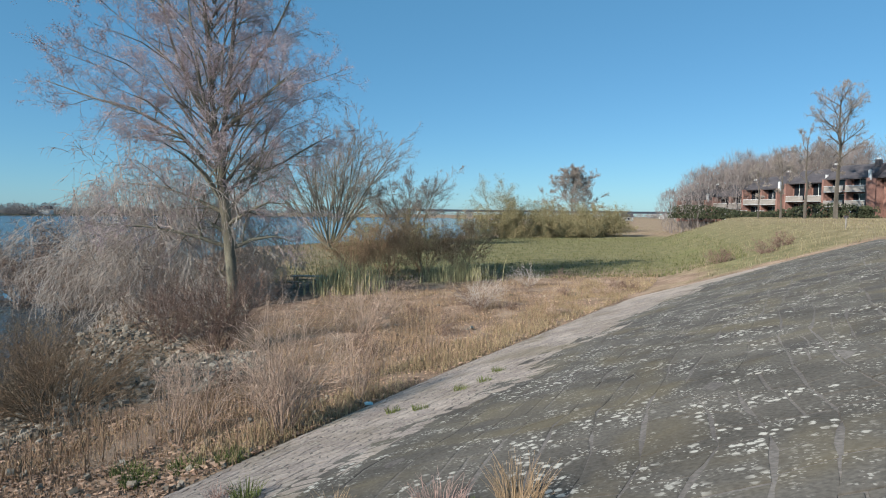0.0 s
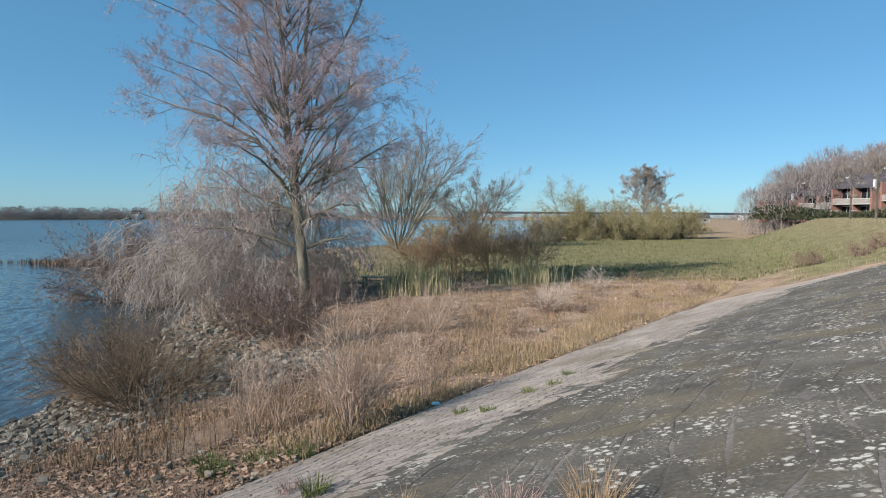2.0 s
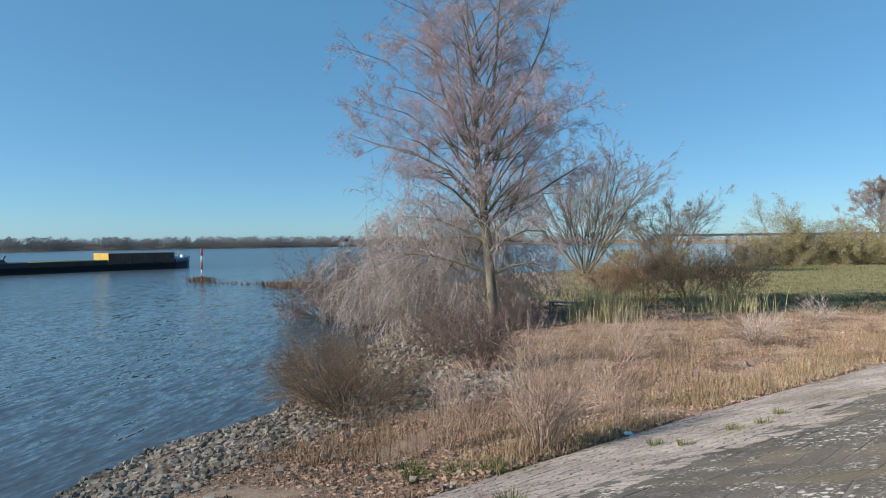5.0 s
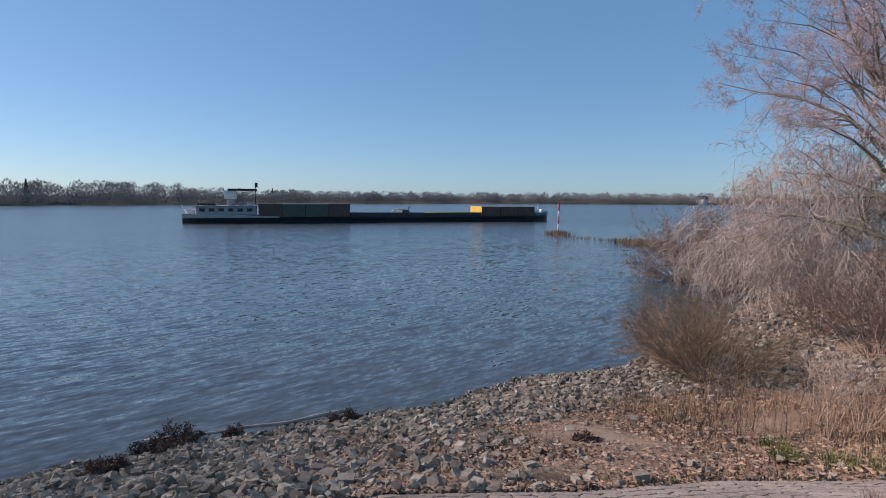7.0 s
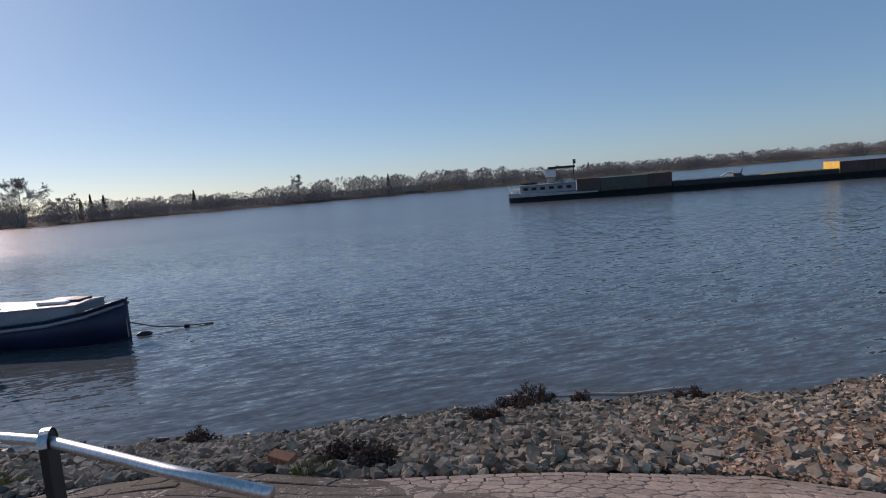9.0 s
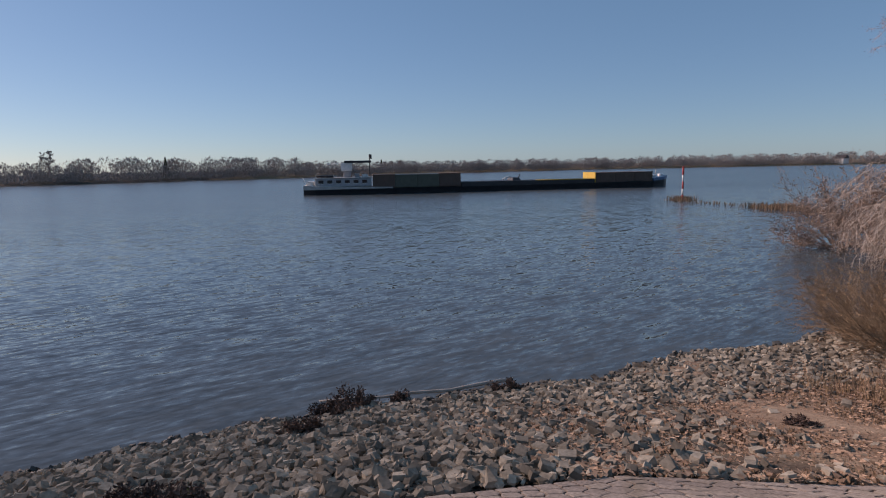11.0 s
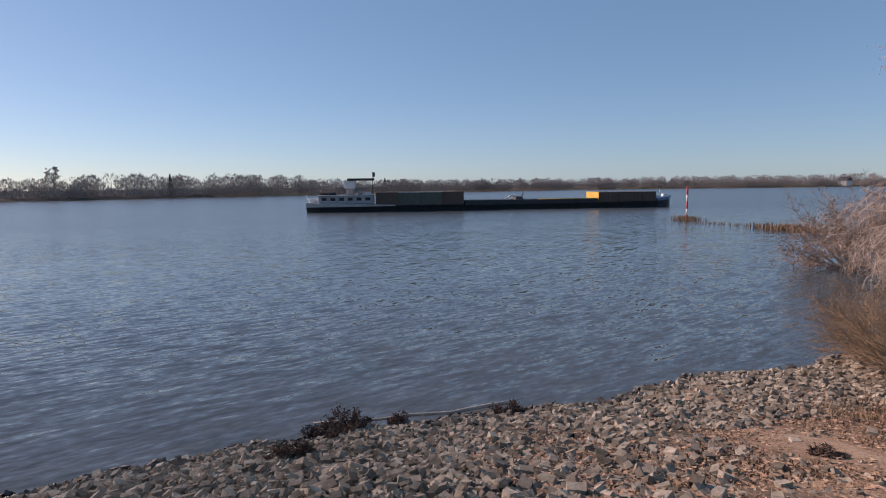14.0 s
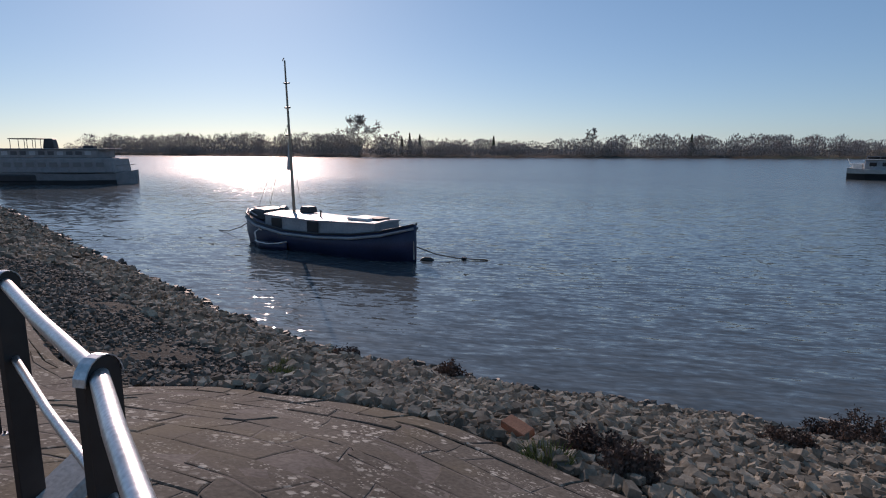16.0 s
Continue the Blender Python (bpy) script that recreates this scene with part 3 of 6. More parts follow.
def box(name, size, at, material, parent=None, label="", bevel=0.0, turn=(0, 0, 0), top=1.0):
    """A block with worn edges; top: how much its upper face is drawn in."""
    bm = bmesh.new()
    bmesh.ops.create_cube(bm, size=1)
    for v in bm.verts:
        k = top if v.co.z > 0 else 1
        v.co = Vector((v.co.x * size[0] * k, v.co.y * size[1] * k, v.co.z * size[2]))
    if bevel:
        bmesh.ops.bevel(bm, geom=bm.edges[:], offset=bevel, segments=1, affect="EDGES")
    ob = shell(bm, name, material, parent, label, at=at)
    ob.rotation_euler = turn
    return ob


def rod(name, points, radius, material, parent=None, label="", sides=8, taper=1.0):
    wood = Wood()
    n = len(points) - 1
    wood.tube(points, [radius * (1 + (taper - 1) * k / n) for k in range(n + 1)], sides)
    wood.faces.append(tuple(range(sides))[::-1])
    wood.faces.append(tuple(range(wood.n - sides, wood.n)))
    ob = new(name, wood.mesh(name, material, sides > 5))
    if parent:
        ob.parent = parent
    if label:
        ob["label"] = label
    return ob


def loft(name, sections, material, parent=None, label="", closed_top=True, smooth=False):
    """A hull from cross sections, each a list of points from one rail under the keel to the other."""
    bm = bmesh.new()
    rings = [[bm.verts.new(p) for p in ring] for ring in sections]
    for a, b in zip(rings, rings[1:]):
        for k in range(len(a) - 1):
            bm.faces.new((a[k], a[k + 1], b[k + 1], b[k]))
        if closed_top:
            bm.faces.new((a[-1], a[0], b[0], b[-1]))
    bm.faces.new(rings[0][::-1])
    bm.faces.new(rings[-1])
    bmesh.ops.recalc_face_normals(bm, faces=bm.faces[:])
    return shell(bm, name, material, parent, label, smooth)


NAVY = plain_paint("navy_hull_paint", (0.018, 0.03, 0.08), 0.4, 0.4)
SHIP_HULL = plain_paint("dark_hull_paint", (0.035, 0.037, 0.042), 0.5, 0.4)
BLUE_PAINT = plain_paint("blue_bow_paint", (0.05, 0.16, 0.30), 0.4, 0.3)
WHITE_PAINT = plain_paint("white_paint", (0.78, 0.78, 0.76), 0.4, 0.12)
GREY_PAINT = plain_paint("grey_deck_paint", (0.34, 0.36, 0.38), 0.5, 0.25)
PALE_DECK = plain_paint("pale_deck_cover", (0.45, 0.46, 0.48), 0.5, 0.15)
BROWN_PAINT = plain_paint("brown_container_paint", (0.14, 0.085, 0.065), 0.6, 0.35)
GREEN_PAINT = plain_paint("grey_green_container_paint", (0.11, 0.12, 0.09), 0.6, 0.3)
YELLOW_PAINT = plain_paint("yellow_paint", (0.62, 0.40, 0.06), 0.5, 0.2)
RED_PAINT = plain_paint("red_paint", (0.55, 0.06, 0.05), 0.5, 0.3)
BLACK_PAINT = plain_paint("black_iron_paint", (0.022, 0.022, 0.024), 0.45, 0.3)
STEEL = surface("stainless_steel", (0.55, 0.55, 0.56), (0.68, 0.68, 0.70), 3, 60, 0.38, 1.0, 0.05)
ROPE = surface("mooring_rope", (0.10, 0.09, 0.07), (0.2, 0.18, 0.14), 3, 60, 0.9)
WINDOW_DARK = plain_paint("dark_window_glass", (0.02, 0.024, 0.03), 0.08, 0.1)
BRICK = surface("red_brick_wall", (0.27, 0.15, 0.12), (0.38, 0.22, 0.175), 0.8, 6, 0.85, 0, 0.3)
ROOF = surface("dark_slate_roof", (0.06, 0.055, 0.06), (0.11, 0.10, 0.105), 0.8, 6, 0.75, 0, 0.3)
WOOD = surface("grey_weathered_wood", (0.28, 0.24, 0.19), (0.42, 0.37, 0.30), 2, 30, 0.85, 0, 0.4, 0, "Object", 0.01, 0.2, (1, 1, 0.2))
DRIFT = surface("bleached_driftwood", (0.38, 0.34, 0.29), (0.55, 0.50, 0.44), 3, 30, 0.85)
CONCRETE = surface("pale_concrete", (0.42, 0.41, 0.39), (0.55, 0.54, 0.52), 1.2, 30, 0.85, 0, 0.3)

# ---- trees and bushes of the bank ----
rng = random.Random(11)


def limb(wood, twigs, points, r0, style, rng, sides=7, every=0.9, start=0.25, side_len=2.2, level=1):
    """A shaped limb with side growth all along it."""
    pts = [Vector(p) for p in points]
    n = len(pts) - 1
    wood.tube(pts, [r0 * (1 - 0.85 * k / n) for k in range(n + 1)], sides)
    total = sum((b - a).length for a, b in zip(pts, pts[1:]))
    for k in range(int(total * every)):
        f = start + (1 - start) * (k + rng.random()) / max(1, int(total * every))
        i = min(int(f * n), n - 1)
        p = pts[i].lerp(pts[i + 1], f * n - i)
        along = (pts[i + 1] - pts[i]).normalized()
        side = along.orthogonal()
        side.rotate(Matrix.Rotation(rng.uniform(0, 6.28), 3, along))
        out = along * 0.6 + side.normalized() * 0.8 + Vector((0, 0, 0.12))
        grow(wood, twigs, p, out, side_len * rng.uniform(0.6, 1.2) * (1.1 - 0.4 * f), max(r0 * (1 - 0.85 * f) * 0.5, 0.012), level, rng, style)


# the tall tree: a trunk that parts into two leaders, long side limbs, hanging lower twigs
wood, twigs = Wood(), Wood()
trunk = [(0, 0, 0), (0.0, 0, 1.5), (-0.15, 0, 3.4), (-0.32, 0, 5.2), (-0.55, 0, 7.2)]
wood.tube(trunk, [0.36, 0.29, 0.27, 0.27, 0.25], 10)
style = dict(step=0.55, wander=0.13, droop=0.05, lift=0.03, droop_level=3, levels=3, splits=(8, 10, 8), share=0.5, angle=(0.4, 1.1), thin=0.02, least=0.0075)
style["from"] = 0.12
leaders = [
    [(-0.55, 0, 7.2), (-0.75, 0.1, 9.2), (-0.95, 0.1, 10.6), (-1.15, 0.2, 13.0), (-1.3, 0.0, 15.5), (-1.5, 0.1, 18.0), (-1.5, 0, 20.0)],
    [(-0.5, 0, 7.2), (-0.45, 0.0, 9.0), (-0.2, 0.1, 11.5), (0.1, 0.0, 14.0), (0.3, 0.1, 16.5), (0.5, 0.0, 19.0), (0.5, 0, 20.6)],
    [(-0.75, 0.1, 9.2), (-1.9, -0.3, 11.6), (-2.8, -0.5, 14.0), (-3.3, -0.6, 16.2), (-3.5, -0.6, 18.0)],
    [(-0.3, 0.1, 10.8), (0.9, 0.5, 12.8), (2.0, 0.8, 14.8), (2.9, 1.0, 16.8), (3.2, 1.0, 18.2)],
    [(-0.6, 0.1, 7.8), (-0.2, 1.4, 10.0), (0.2, 2.4, 12.8), (0.3, 3.0, 15.5)],
    [(-0.8, 0.1, 9.4), (-1.0, -1.4, 11.6), (-1.0, -2.4, 14.2), (-1.1, -2.8, 16.5)],
]
for pts, r in zip(leaders, (0.17, 0.19, 0.12, 0.11, 0.11, 0.11)):
    limb(wood, twigs, pts, r, style, rng, 8, 1.25, 0.2, 2.8, 1)
sides_of_tree = [
    [(-0.6, 0, 7.6), (-1.9, -0.4, 9.4), (-3.4, -0.7, 10.6), (-4.8, -0.8, 11.1), (-6.4, -1.0, 11.9)],
    [(-0.35, 0, 6.4), (0.8, 0.3, 7.3), (2.2, 0.5, 7.9), (3.8, 0.7, 8.9), (5.0, 0.8, 9.6)],
    [(-0.3, 0, 5.3), (-1.4, 0.2, 6.0), (-2.8, 0.4, 6.7), (-4.4, 0.5, 6.9)],
    [(-0.3, 0, 5.4), (0.6, 0.5, 6.6), (1.2, 0.8, 8.4), (1.6, 1.0, 10.2), (2.0, 1.2, 12.2)],
    [(-0.15, 0, 3.5), (-1.5, -0.5, 4.2), (-3.0, -0.9, 4.6), (-4.4, -1.2, 4.7)],
    [(-0.15, 0, 3.4), (0.9, 0.3, 3.9), (2.0, 0.6, 4.1), (2.9, 0.8, 3.8)],
    [(-0.4, 0, 6.0), (-0.5, -1.5, 7.2), (-0.7, -3.0, 8.0), (-0.9, -4.3, 8.4)],
    [(-0.45, 0, 6.6), (-0.3, 1.6, 7.8), (0.0, 3.2, 8.8), (0.2, 4.6, 9.4)],
    [(-0.65, 0.1, 8.4), (-2.0, 1.2, 10.4), (-3.2, 2.0, 12.4), (-3.9, 2.4, 13.8)],
    [(-0.4, 0, 9.6), (1.4, -0.8, 10.8), (3.0, -1.5, 11.8), (4.1, -2.0, 12.4)],
    [(-0.28, 0, 4.6), (0.9, -0.5, 5.4), (2.2, -0.9, 5.9), (3.4, -1.2, 5.8)],
    [(-0.28, 0, 4.3), (-1.3, 0.9, 4.9), (-2.4, 1.6, 5.2)],
]
for pts in sides_of_tree:
    limb(wood, twigs, [(x * (1.4 if x < 0 else 1.0) + 0.06, y * 1.15, z) for x, y, z in pts], 0.115, style, rng, 8, 1.8, 0.15, 2.9, 1)
# finer limbs that fill the crown out to its oval outline
fine = dict(style, splits=(6, 6, 5), lift=0.06)
for k in range(44):
    h = 5.6 + 11.6 * ((k + rng.random()) / 44)
    a = 2.4 * k + rng.uniform(-0.5, 0.5)
    reach = 6.6 * math.sqrt(max(0.05, 1 - ((h + 3.0 - 11.4) / 9.6) ** 2)) * rng.uniform(0.7, 1.05) * (1.2 if math.cos(a) < 0 else 0.92)
    lean = -0.55 - 0.05 * (h - 7.0)
    start = Vector((lean + rng.uniform(-0.3, 0.3), rng.uniform(-0.2, 0.2), h))
    out = Vector((math.cos(a), math.sin(a), 0))
    rise = rng.uniform(0.55, 1.0) * reach
    limb(wood, twigs, [start, start + out * reach * 0.28 + Vector((0, 0, rise * 0.45)), start + out * reach * 0.66 + Vector((0, 0, rise * 0.85)), start + out * reach + Vector((0, 0, rise))], 0.06, fine, rng, 6, 1.7, 0.3, 2.0, 1)
tall = plant("tall_tree", -11.25, 31.3, "tall bare bank tree with reddish spring twigs", "tree", wood, twigs, BARK, PINK_TWIG)
BUD = twig_material("reddish_buds", (0.46, 0.35, 0.365), (0.66, 0.53, 0.555))
part("catkin", buds(twigs, 150000, 0.05, rng, 0.09).mesh("catkin", BUD), tall, "fine reddish catkins")["kind"] = "stuff"


def weeping(name, x, y, high, wide, stems, rng, label, twig_mat, group="", z=None):
    """A thicket of arching stems with long hanging twigs."""
    wood, twigs = Wood(), Wood()
    style = dict(step=0.5, wander=0.15, droop=0.3, lift=0.0, droop_level=1, levels=3, splits=(10, 8, 5), share=0.55, angle=(0.4, 1.2), thin=0.02, least=0.0135)
    style["from"] = 0.15
    for _ in range(stems):
        a, s = rng.uniform(0, 6.28), rng.uniform(0.1, 0.75)
        grow(wood, twigs, (rng.uniform(-0.4, 0.4), rng.uniform(-0.4, 0.4), 0), (math.cos(a) * s * wide, math.sin(a) * s * wide, 1), high * rng.uniform(0.7, 1.08), 0.05, 0, rng, style)
    root = plant(name, x, y, label, "bush", wood, twigs, twig_mat, twig_mat, group, z=z)
    part("fine_growth", buds(twigs, 3500, 0.07, rng).mesh("fine_growth", twig_mat), root)["kind"] = "stuff"
    return root


for x, y, high, wide, stems in ((-17.8, 34.5, 8.8, 0.9, 8), (-15.6, 33.0, 10.6, 0.75, 9), (-13.2, 34.6, 9.8, 0.8, 8), (-20.0, 36.5, 6.4, 0.9, 6), (-10.9, 36.2, 4.2, 0.8, 5)):
    weeping("weeping_bush", x, y, high, wide, stems, rng, "large grey-brown leafless thicket with hanging twigs", GREY_TWIG, "thickets under the tall tree")

bush("riverside_bush", -13.4, 17.9, 2.3, 1.3, 34, rng, "leafless olive-brown bush at the water's edge", OLIVE_TWIG, (8, 5), thick=0.022, fuzz=3000, flake=0.05)
FLOOD_TWIG = twig_material("brown_willow_twigs", (0.27, 0.195, 0.15), (0.45, 0.345, 0.28))
bush("flooded_bush", -29.5, 41.0, 6.6, 0.75, 44, rng, "wide leafless brown bush standing in the water", FLOOD_TWIG, (7, 6), mound=True, z=0.0, thick=0.04, least=0.011, fuzz=6000, flake=0.13)
bush("riverside_bush", -10.1, 15.1, 2.6, 1.7, 60, rng, "rounded leafless olive-brown bush on the stones", OLIVE_TWIG, (8, 6), thick=0.022, fuzz=2500, flake=0.045, fan=(0.1, 1.3))
bush("riverside_bush", -11.8, 16.6, 2.3, 1.2, 34, rng, "leafless olive-brown bush leaning over the water", OLIVE_TWIG, (8, 5), lean=(-0.4, 0))
bush("red_twig_bush", -8.4, 21.6, 3.0, 1.0, 46, rng, "leafless dark red-brown bush on the bank", DARK_TWIG, (9, 6), fuzz=1500, flake=0.06)
bush("red_twig_bush", -11.5, 24.5, 2.8, 1.0, 30, rng, "leafless dark red-brown bush beside the tall tree", DARK_TWIG, (8, 5))
bush("flooded_bush", -26.0, 44.0, 7.2, 0.75, 40, rng, "leafless brown bush standing in the water", FLOOD_TWIG, (7, 6), mound=True, z=0.0, thick=0.04, least=0.012, fuzz=6000, flake=0.14)
bush("flooded_bush", -24.5, 38.5, 5.8, 0.8, 40, rng, "leafless brown bush standing in the water", FLOOD_TWIG, (7, 6), mound=True, z=0.0, thick=0.04, least=0.011, fuzz=5000, flake=0.14)
bush("flooded_bush", -31.0, 49.0, 3.8, 1.1, 30, rng, "low leafless brown bush in the river", DARK_TWIG, (8, 6), mound=True, z=0.0, thick=0.04, least=0.012)
PALE_PINK = twig_material("pale_pinkish_twigs", (0.40, 0.288, 0.218), (0.60, 0.46, 0.355))
bush("sapling_shrub", -3.1, 11.2, 2.3, 0.5, 42, rng, "bare sapling shrub of upright pinkish stems", PALE_PINK, (5, 3), thick=0.016, least=0.005)
for x, y, high, stems in ((-5.2, 11.3, 1.6, 9), (-4.9, 12.0, 1.9, 12), (-4.3, 13.5, 1.5, 16), (-1.9, 13.2, 1.5, 14), (-6.0, 12.6, 1.7, 8), (-2.6, 15.2, 1.3, 12), (-6.6, 14.6, 1.5, 10)):
    bush("sapling_shrub", x, y, high, 0.4, stems, rng, "small bare sapling shrub in dry grass", PALE_PINK, (4, 3), thick=0.013, least=0.005, group="saplings on the bank")
bush("low_shrub", -3.2, 23.4, 2.2, 1.1, 34, rng, "low leafless grey-brown shrub in dry grass", PALE_PINK, (6, 4), thick=0.013, least=0.004)
bush("low_shrub", 1.8, 28.5, 1.7, 1.3, 22, rng, "low leafless grey-brown shrub in dry grass", GREY_TWIG, (6, 4), thick=0.013, least=0.005)
bush("low_shrub", 5.4, 37.0, 1.5, 1.2, 20, rng, "low leafless grey-brown shrub in dry grass", GREY_TWIG, (6, 4), thick=0.013, least=0.005)
for x, y in ((19.5, 41.5), (22.0, 40.5), (24.5, 42.5)):
    bush("low_shrub", x, y, 1.1, 1.5, 22, rng, "low leafless brown shrub at the foot of the dike", DARK_TWIG, (6, 4), thick=0.013, least=0.006, fuzz=900, flake=0.06)
for x, y, high in ((-7.2, 47.5, 3.6), (-4.4, 46.5, 4.5), (-1.6, 48.0, 4.7), (1.4, 49.5, 4.2)):
    bush("willow_bush", x, y, high, 0.95, 26, rng, "dense olive-green willow bush at the meadow's edge", OLIVE_TWIG, (8, 6), thick=0.03, least=0.011, fuzz=4000, flake=0.09, group="willow bushes at the meadow")
YELLOW_TWIG = twig_material("yellow_willow_twigs", (0.25, 0.215, 0.11), (0.40, 0.345, 0.19))
for x, y, high in ((-9.8, 76, 4.6), (-4.4, 77, 5.2)):
    bush("olive_willow", x, y, high, 0.9, 26, rng, "soft olive willow bush by the water", YELLOW_TWIG, (7, 6), mound=True, thick=0.05, least=0.015, fuzz=9000, flake=0.13, group="olive willows by the water")
for x, y, high in ((11.5, 121, 11.5), (17.5, 123, 9.6), (23.0, 125, 9.0), (29.5, 127, 8.4), (35.0, 130, 7.6)):
    bush("yellow_willow", x, y, high, 0.85, 25, rng, "round yellow-green willow bush beyond the meadow", YELLOW_TWIG, (7, 6), mound=True, thick=0.07, least=0.024, fuzz=24000, flake=0.2, group="yellow willows beyond the meadow")


def bare_tree(name, x, y, high, spread, stems, rng, label, bark, twig_mat, least, splits=(7, 7, 6), group="", z=None, base=0.12, up=1.0):
    wood, twigs = Wood(), Wood()
    style = dict(step=high / 8, wander=0.09, droop=0.02, lift=0.03, droop_level=3, levels=3, splits=splits, share=0.42, angle=(0.25, 0.75), thin=max(0.03, least * 1.3), least=least)
    style["from"] = 0.2
    for k in range(stems):
        a, s = 2.4 * k + rng.uniform(-0.4, 0.4), 0.12 + 0.95 * math.sqrt((k + 0.5) / stems)
        grow(wood, twigs, (math.cos(a) * 0.3, math.sin(a) * 0.3, 0), (math.cos(a) * s * spread, math.sin(a) * s * spread, up), high * rng.uniform(0.78, 1.0) * (1.0 + 0.12 * s), base * rng.uniform(0.7, 1), 0, rng, style)
    root = plant(name, x, y, label, "tree", wood, twigs, bark, twig_mat, group, z=z)
    part("fine_growth", buds(twigs, 16000, least * 5.0, rng, 0.25).mesh("fine_growth", twig_mat), root)["kind"] = "stuff"
    return root


DARK_BARK = surface("dark_bark", (0.09, 0.08, 0.065), (0.19, 0.165, 0.135), 1.4, 20, 0.92, 0, 0.6, 0, "World", 0.02, 0.15, (1, 1, 0.4))


def round_tree(name, x, y, high, wide, bare, rng, label, bark, twig_mat, least, limbs=20, splits=(8, 7, 5), group="", z=None):
    """A bare tree with a straight trunk and an even, rounded crown of fine twigs."""
    wood, twigs = Wood(), Wood()
    spine = [Vector((rng.gauss(0, 0.012) * high * k / 5, rng.gauss(0, 0.012) * high * k / 5, high * 0.86 * k / 5)) for k in range(6)]
    wood.tube(spine, [high * 0.017 * (1 - 0.17 * k) for k in range(6)], 7)
    style = dict(step=high / 9, wander=0.13, droop=0.0, lift=0.05, droop_level=4, levels=3, splits=splits, share=0.48, angle=(0.35, 0.95), thin=max(0.03, least * 1.3), least=least)
    style["from"] = 0.2
    middle, half_h, half_w = high * (bare + 1) / 2, high * (1 - bare) / 2, wide / 2
    for k in range(limbs):
        f = bare * 0.86 + (0.97 - bare * 0.86) * (k + rng.random()) / limbs
        p = spine[min(int(f * 5), 4)].lerp(spine[min(int(f * 5), 4) + 1], f * 5 - min(int(f * 5), 4))
        a, e = 2.4 * k + rng.uniform(-0.4, 0.4), rng.uniform(0.1, 0.6) + 0.7 * f
        way = Vector((math.cos(a) * math.cos(e), math.sin(a) * math.cos(e), math.sin(e)))
        reach = 0.3
        while reach < high and ((p.x + way.x * reach) ** 2 + (p.y + way.y * reach) ** 2) / half_w ** 2 + ((p.z + way.z * reach - middle) / half_h) ** 2 < 1:
            reach += 0.3
        grow(wood, twigs, p, way, max(reach, 1.0) * rng.uniform(0.7, 0.92), high * 0.0058 * (1.2 - 0.7 * f), 0, rng, style)
    root = plant(name, x, y, label, "tree", wood, twigs, bark, twig_mat, group, z=z)
    part("fine_growth", buds(twigs, int((2400 if wide > 15 and high < 25 else 900) * wide), min(least * 4.5, 0.2), rng, min(least * 6, 0.2)).mesh("fine_growth", twig_mat), root)["kind"] = "stuff"
    return root


WILLOW_GREY = twig_material("grey_willow_twigs", (0.24, 0.205, 0.175), (0.40, 0.35, 0.305))
bare_tree("many_stemmed_willow", -17.0, 88, 17.0, 0.95, 19, rng, "large bare willow with many fanned stems by the water", BARK, WILLOW_GREY, 0.02, (10, 8, 6), base=0.17)
bare_tree("many_stemmed_willow", -6.0, 90, 11.0, 0.95, 9, rng, "bare willow with fanned stems by the water", BARK, WILLOW_GREY, 0.02, (9, 8, 6), base=0.13)
round_tree("meadow_tree", 36.0, 166, 18.0, 19, 0.15, rng, "round-crowned bare tree behind yellow willows", BARK, WILLOW_GREY, 0.035, 34, (6, 6, 4))
round_tree("dike_tree", 63.0, 95.0, 22.5, 11, 0.42, rng, "tall slender bare tree in front of the brick houses", DARK_BARK, WILLOW_GREY, 0.018, 24, (7, 6, 5))
for x, y, high in ((57.0, 100, 11.5), (54.0, 101.5, 9.5), (60.5, 99, 15.0)):
    round_tree("dike_tree", x, y, high, high * 0.5, 0.4, rng, "slender young bare tree beside the brick houses", DARK_BARK, WILLOW_GREY, 0.022, 8, (5, 5, 3))

# woods behind the houses and along the far bank
def far_tree(twigs, x, y, z, high, wide, rng, count, thick):
    for _ in range(count):
        a, h = rng.uniform(0, 6.28), rng.random() ** 0.7
        r = wide * 0.5 * math.sqrt(max(0.02, 1 - (2 * max(h - 0.12, 0) / 0.9 - 0.9) ** 2 * 0.95)) * math.sqrt(rng.random())
        p = Vector((x + math.cos(a) * r, y + math.sin(a) * r, z + h * high * 0.92))
        q = p + Vector((math.cos(a) * rng.uniform(0, 0.8) + rng.gauss(0, 0.4), math.sin(a) * rng.uniform(0, 0.8) + rng.gauss(0, 0.4), rng.uniform(0.4, 1.6))) * high * 0.09
        side = Vector((rng.gauss(0, 1), rng.gauss(0, 1), rng.gauss(0, 0.4))).normalized() * thick
        n = twigs.n
        twigs.verts += [p - side, p + side, q]
        twigs.faces.append((n, n + 1, n + 2))
        twigs.n += 3
    twigs.tube([(x, y, z - 0.5), (x, y, z + high * 0.7)], [high * 0.016, high * 0.004], 3)


woods = Wood()
for _ in range(110):
    f = rng.random()
    x, y = 58 + 66 * f + rng.uniform(-6, 6), 140 + 30 * f + rng.uniform(-12, 18)
    far_tree(woods, x, y, ground_at(x, y), rng.uniform(14, 20) * (0.75 + 0.4 * f), rng.uniform(6, 10), rng, 640, 0.055)
tagged(new("woodland", woods.mesh("woodland", twig_material("woodland_twigs", (0.21, 0.18, 0.165), (0.36, 0.315, 0.295)))), "bare grey-brown woodland behind the houses", "woodland", kind="stuff")

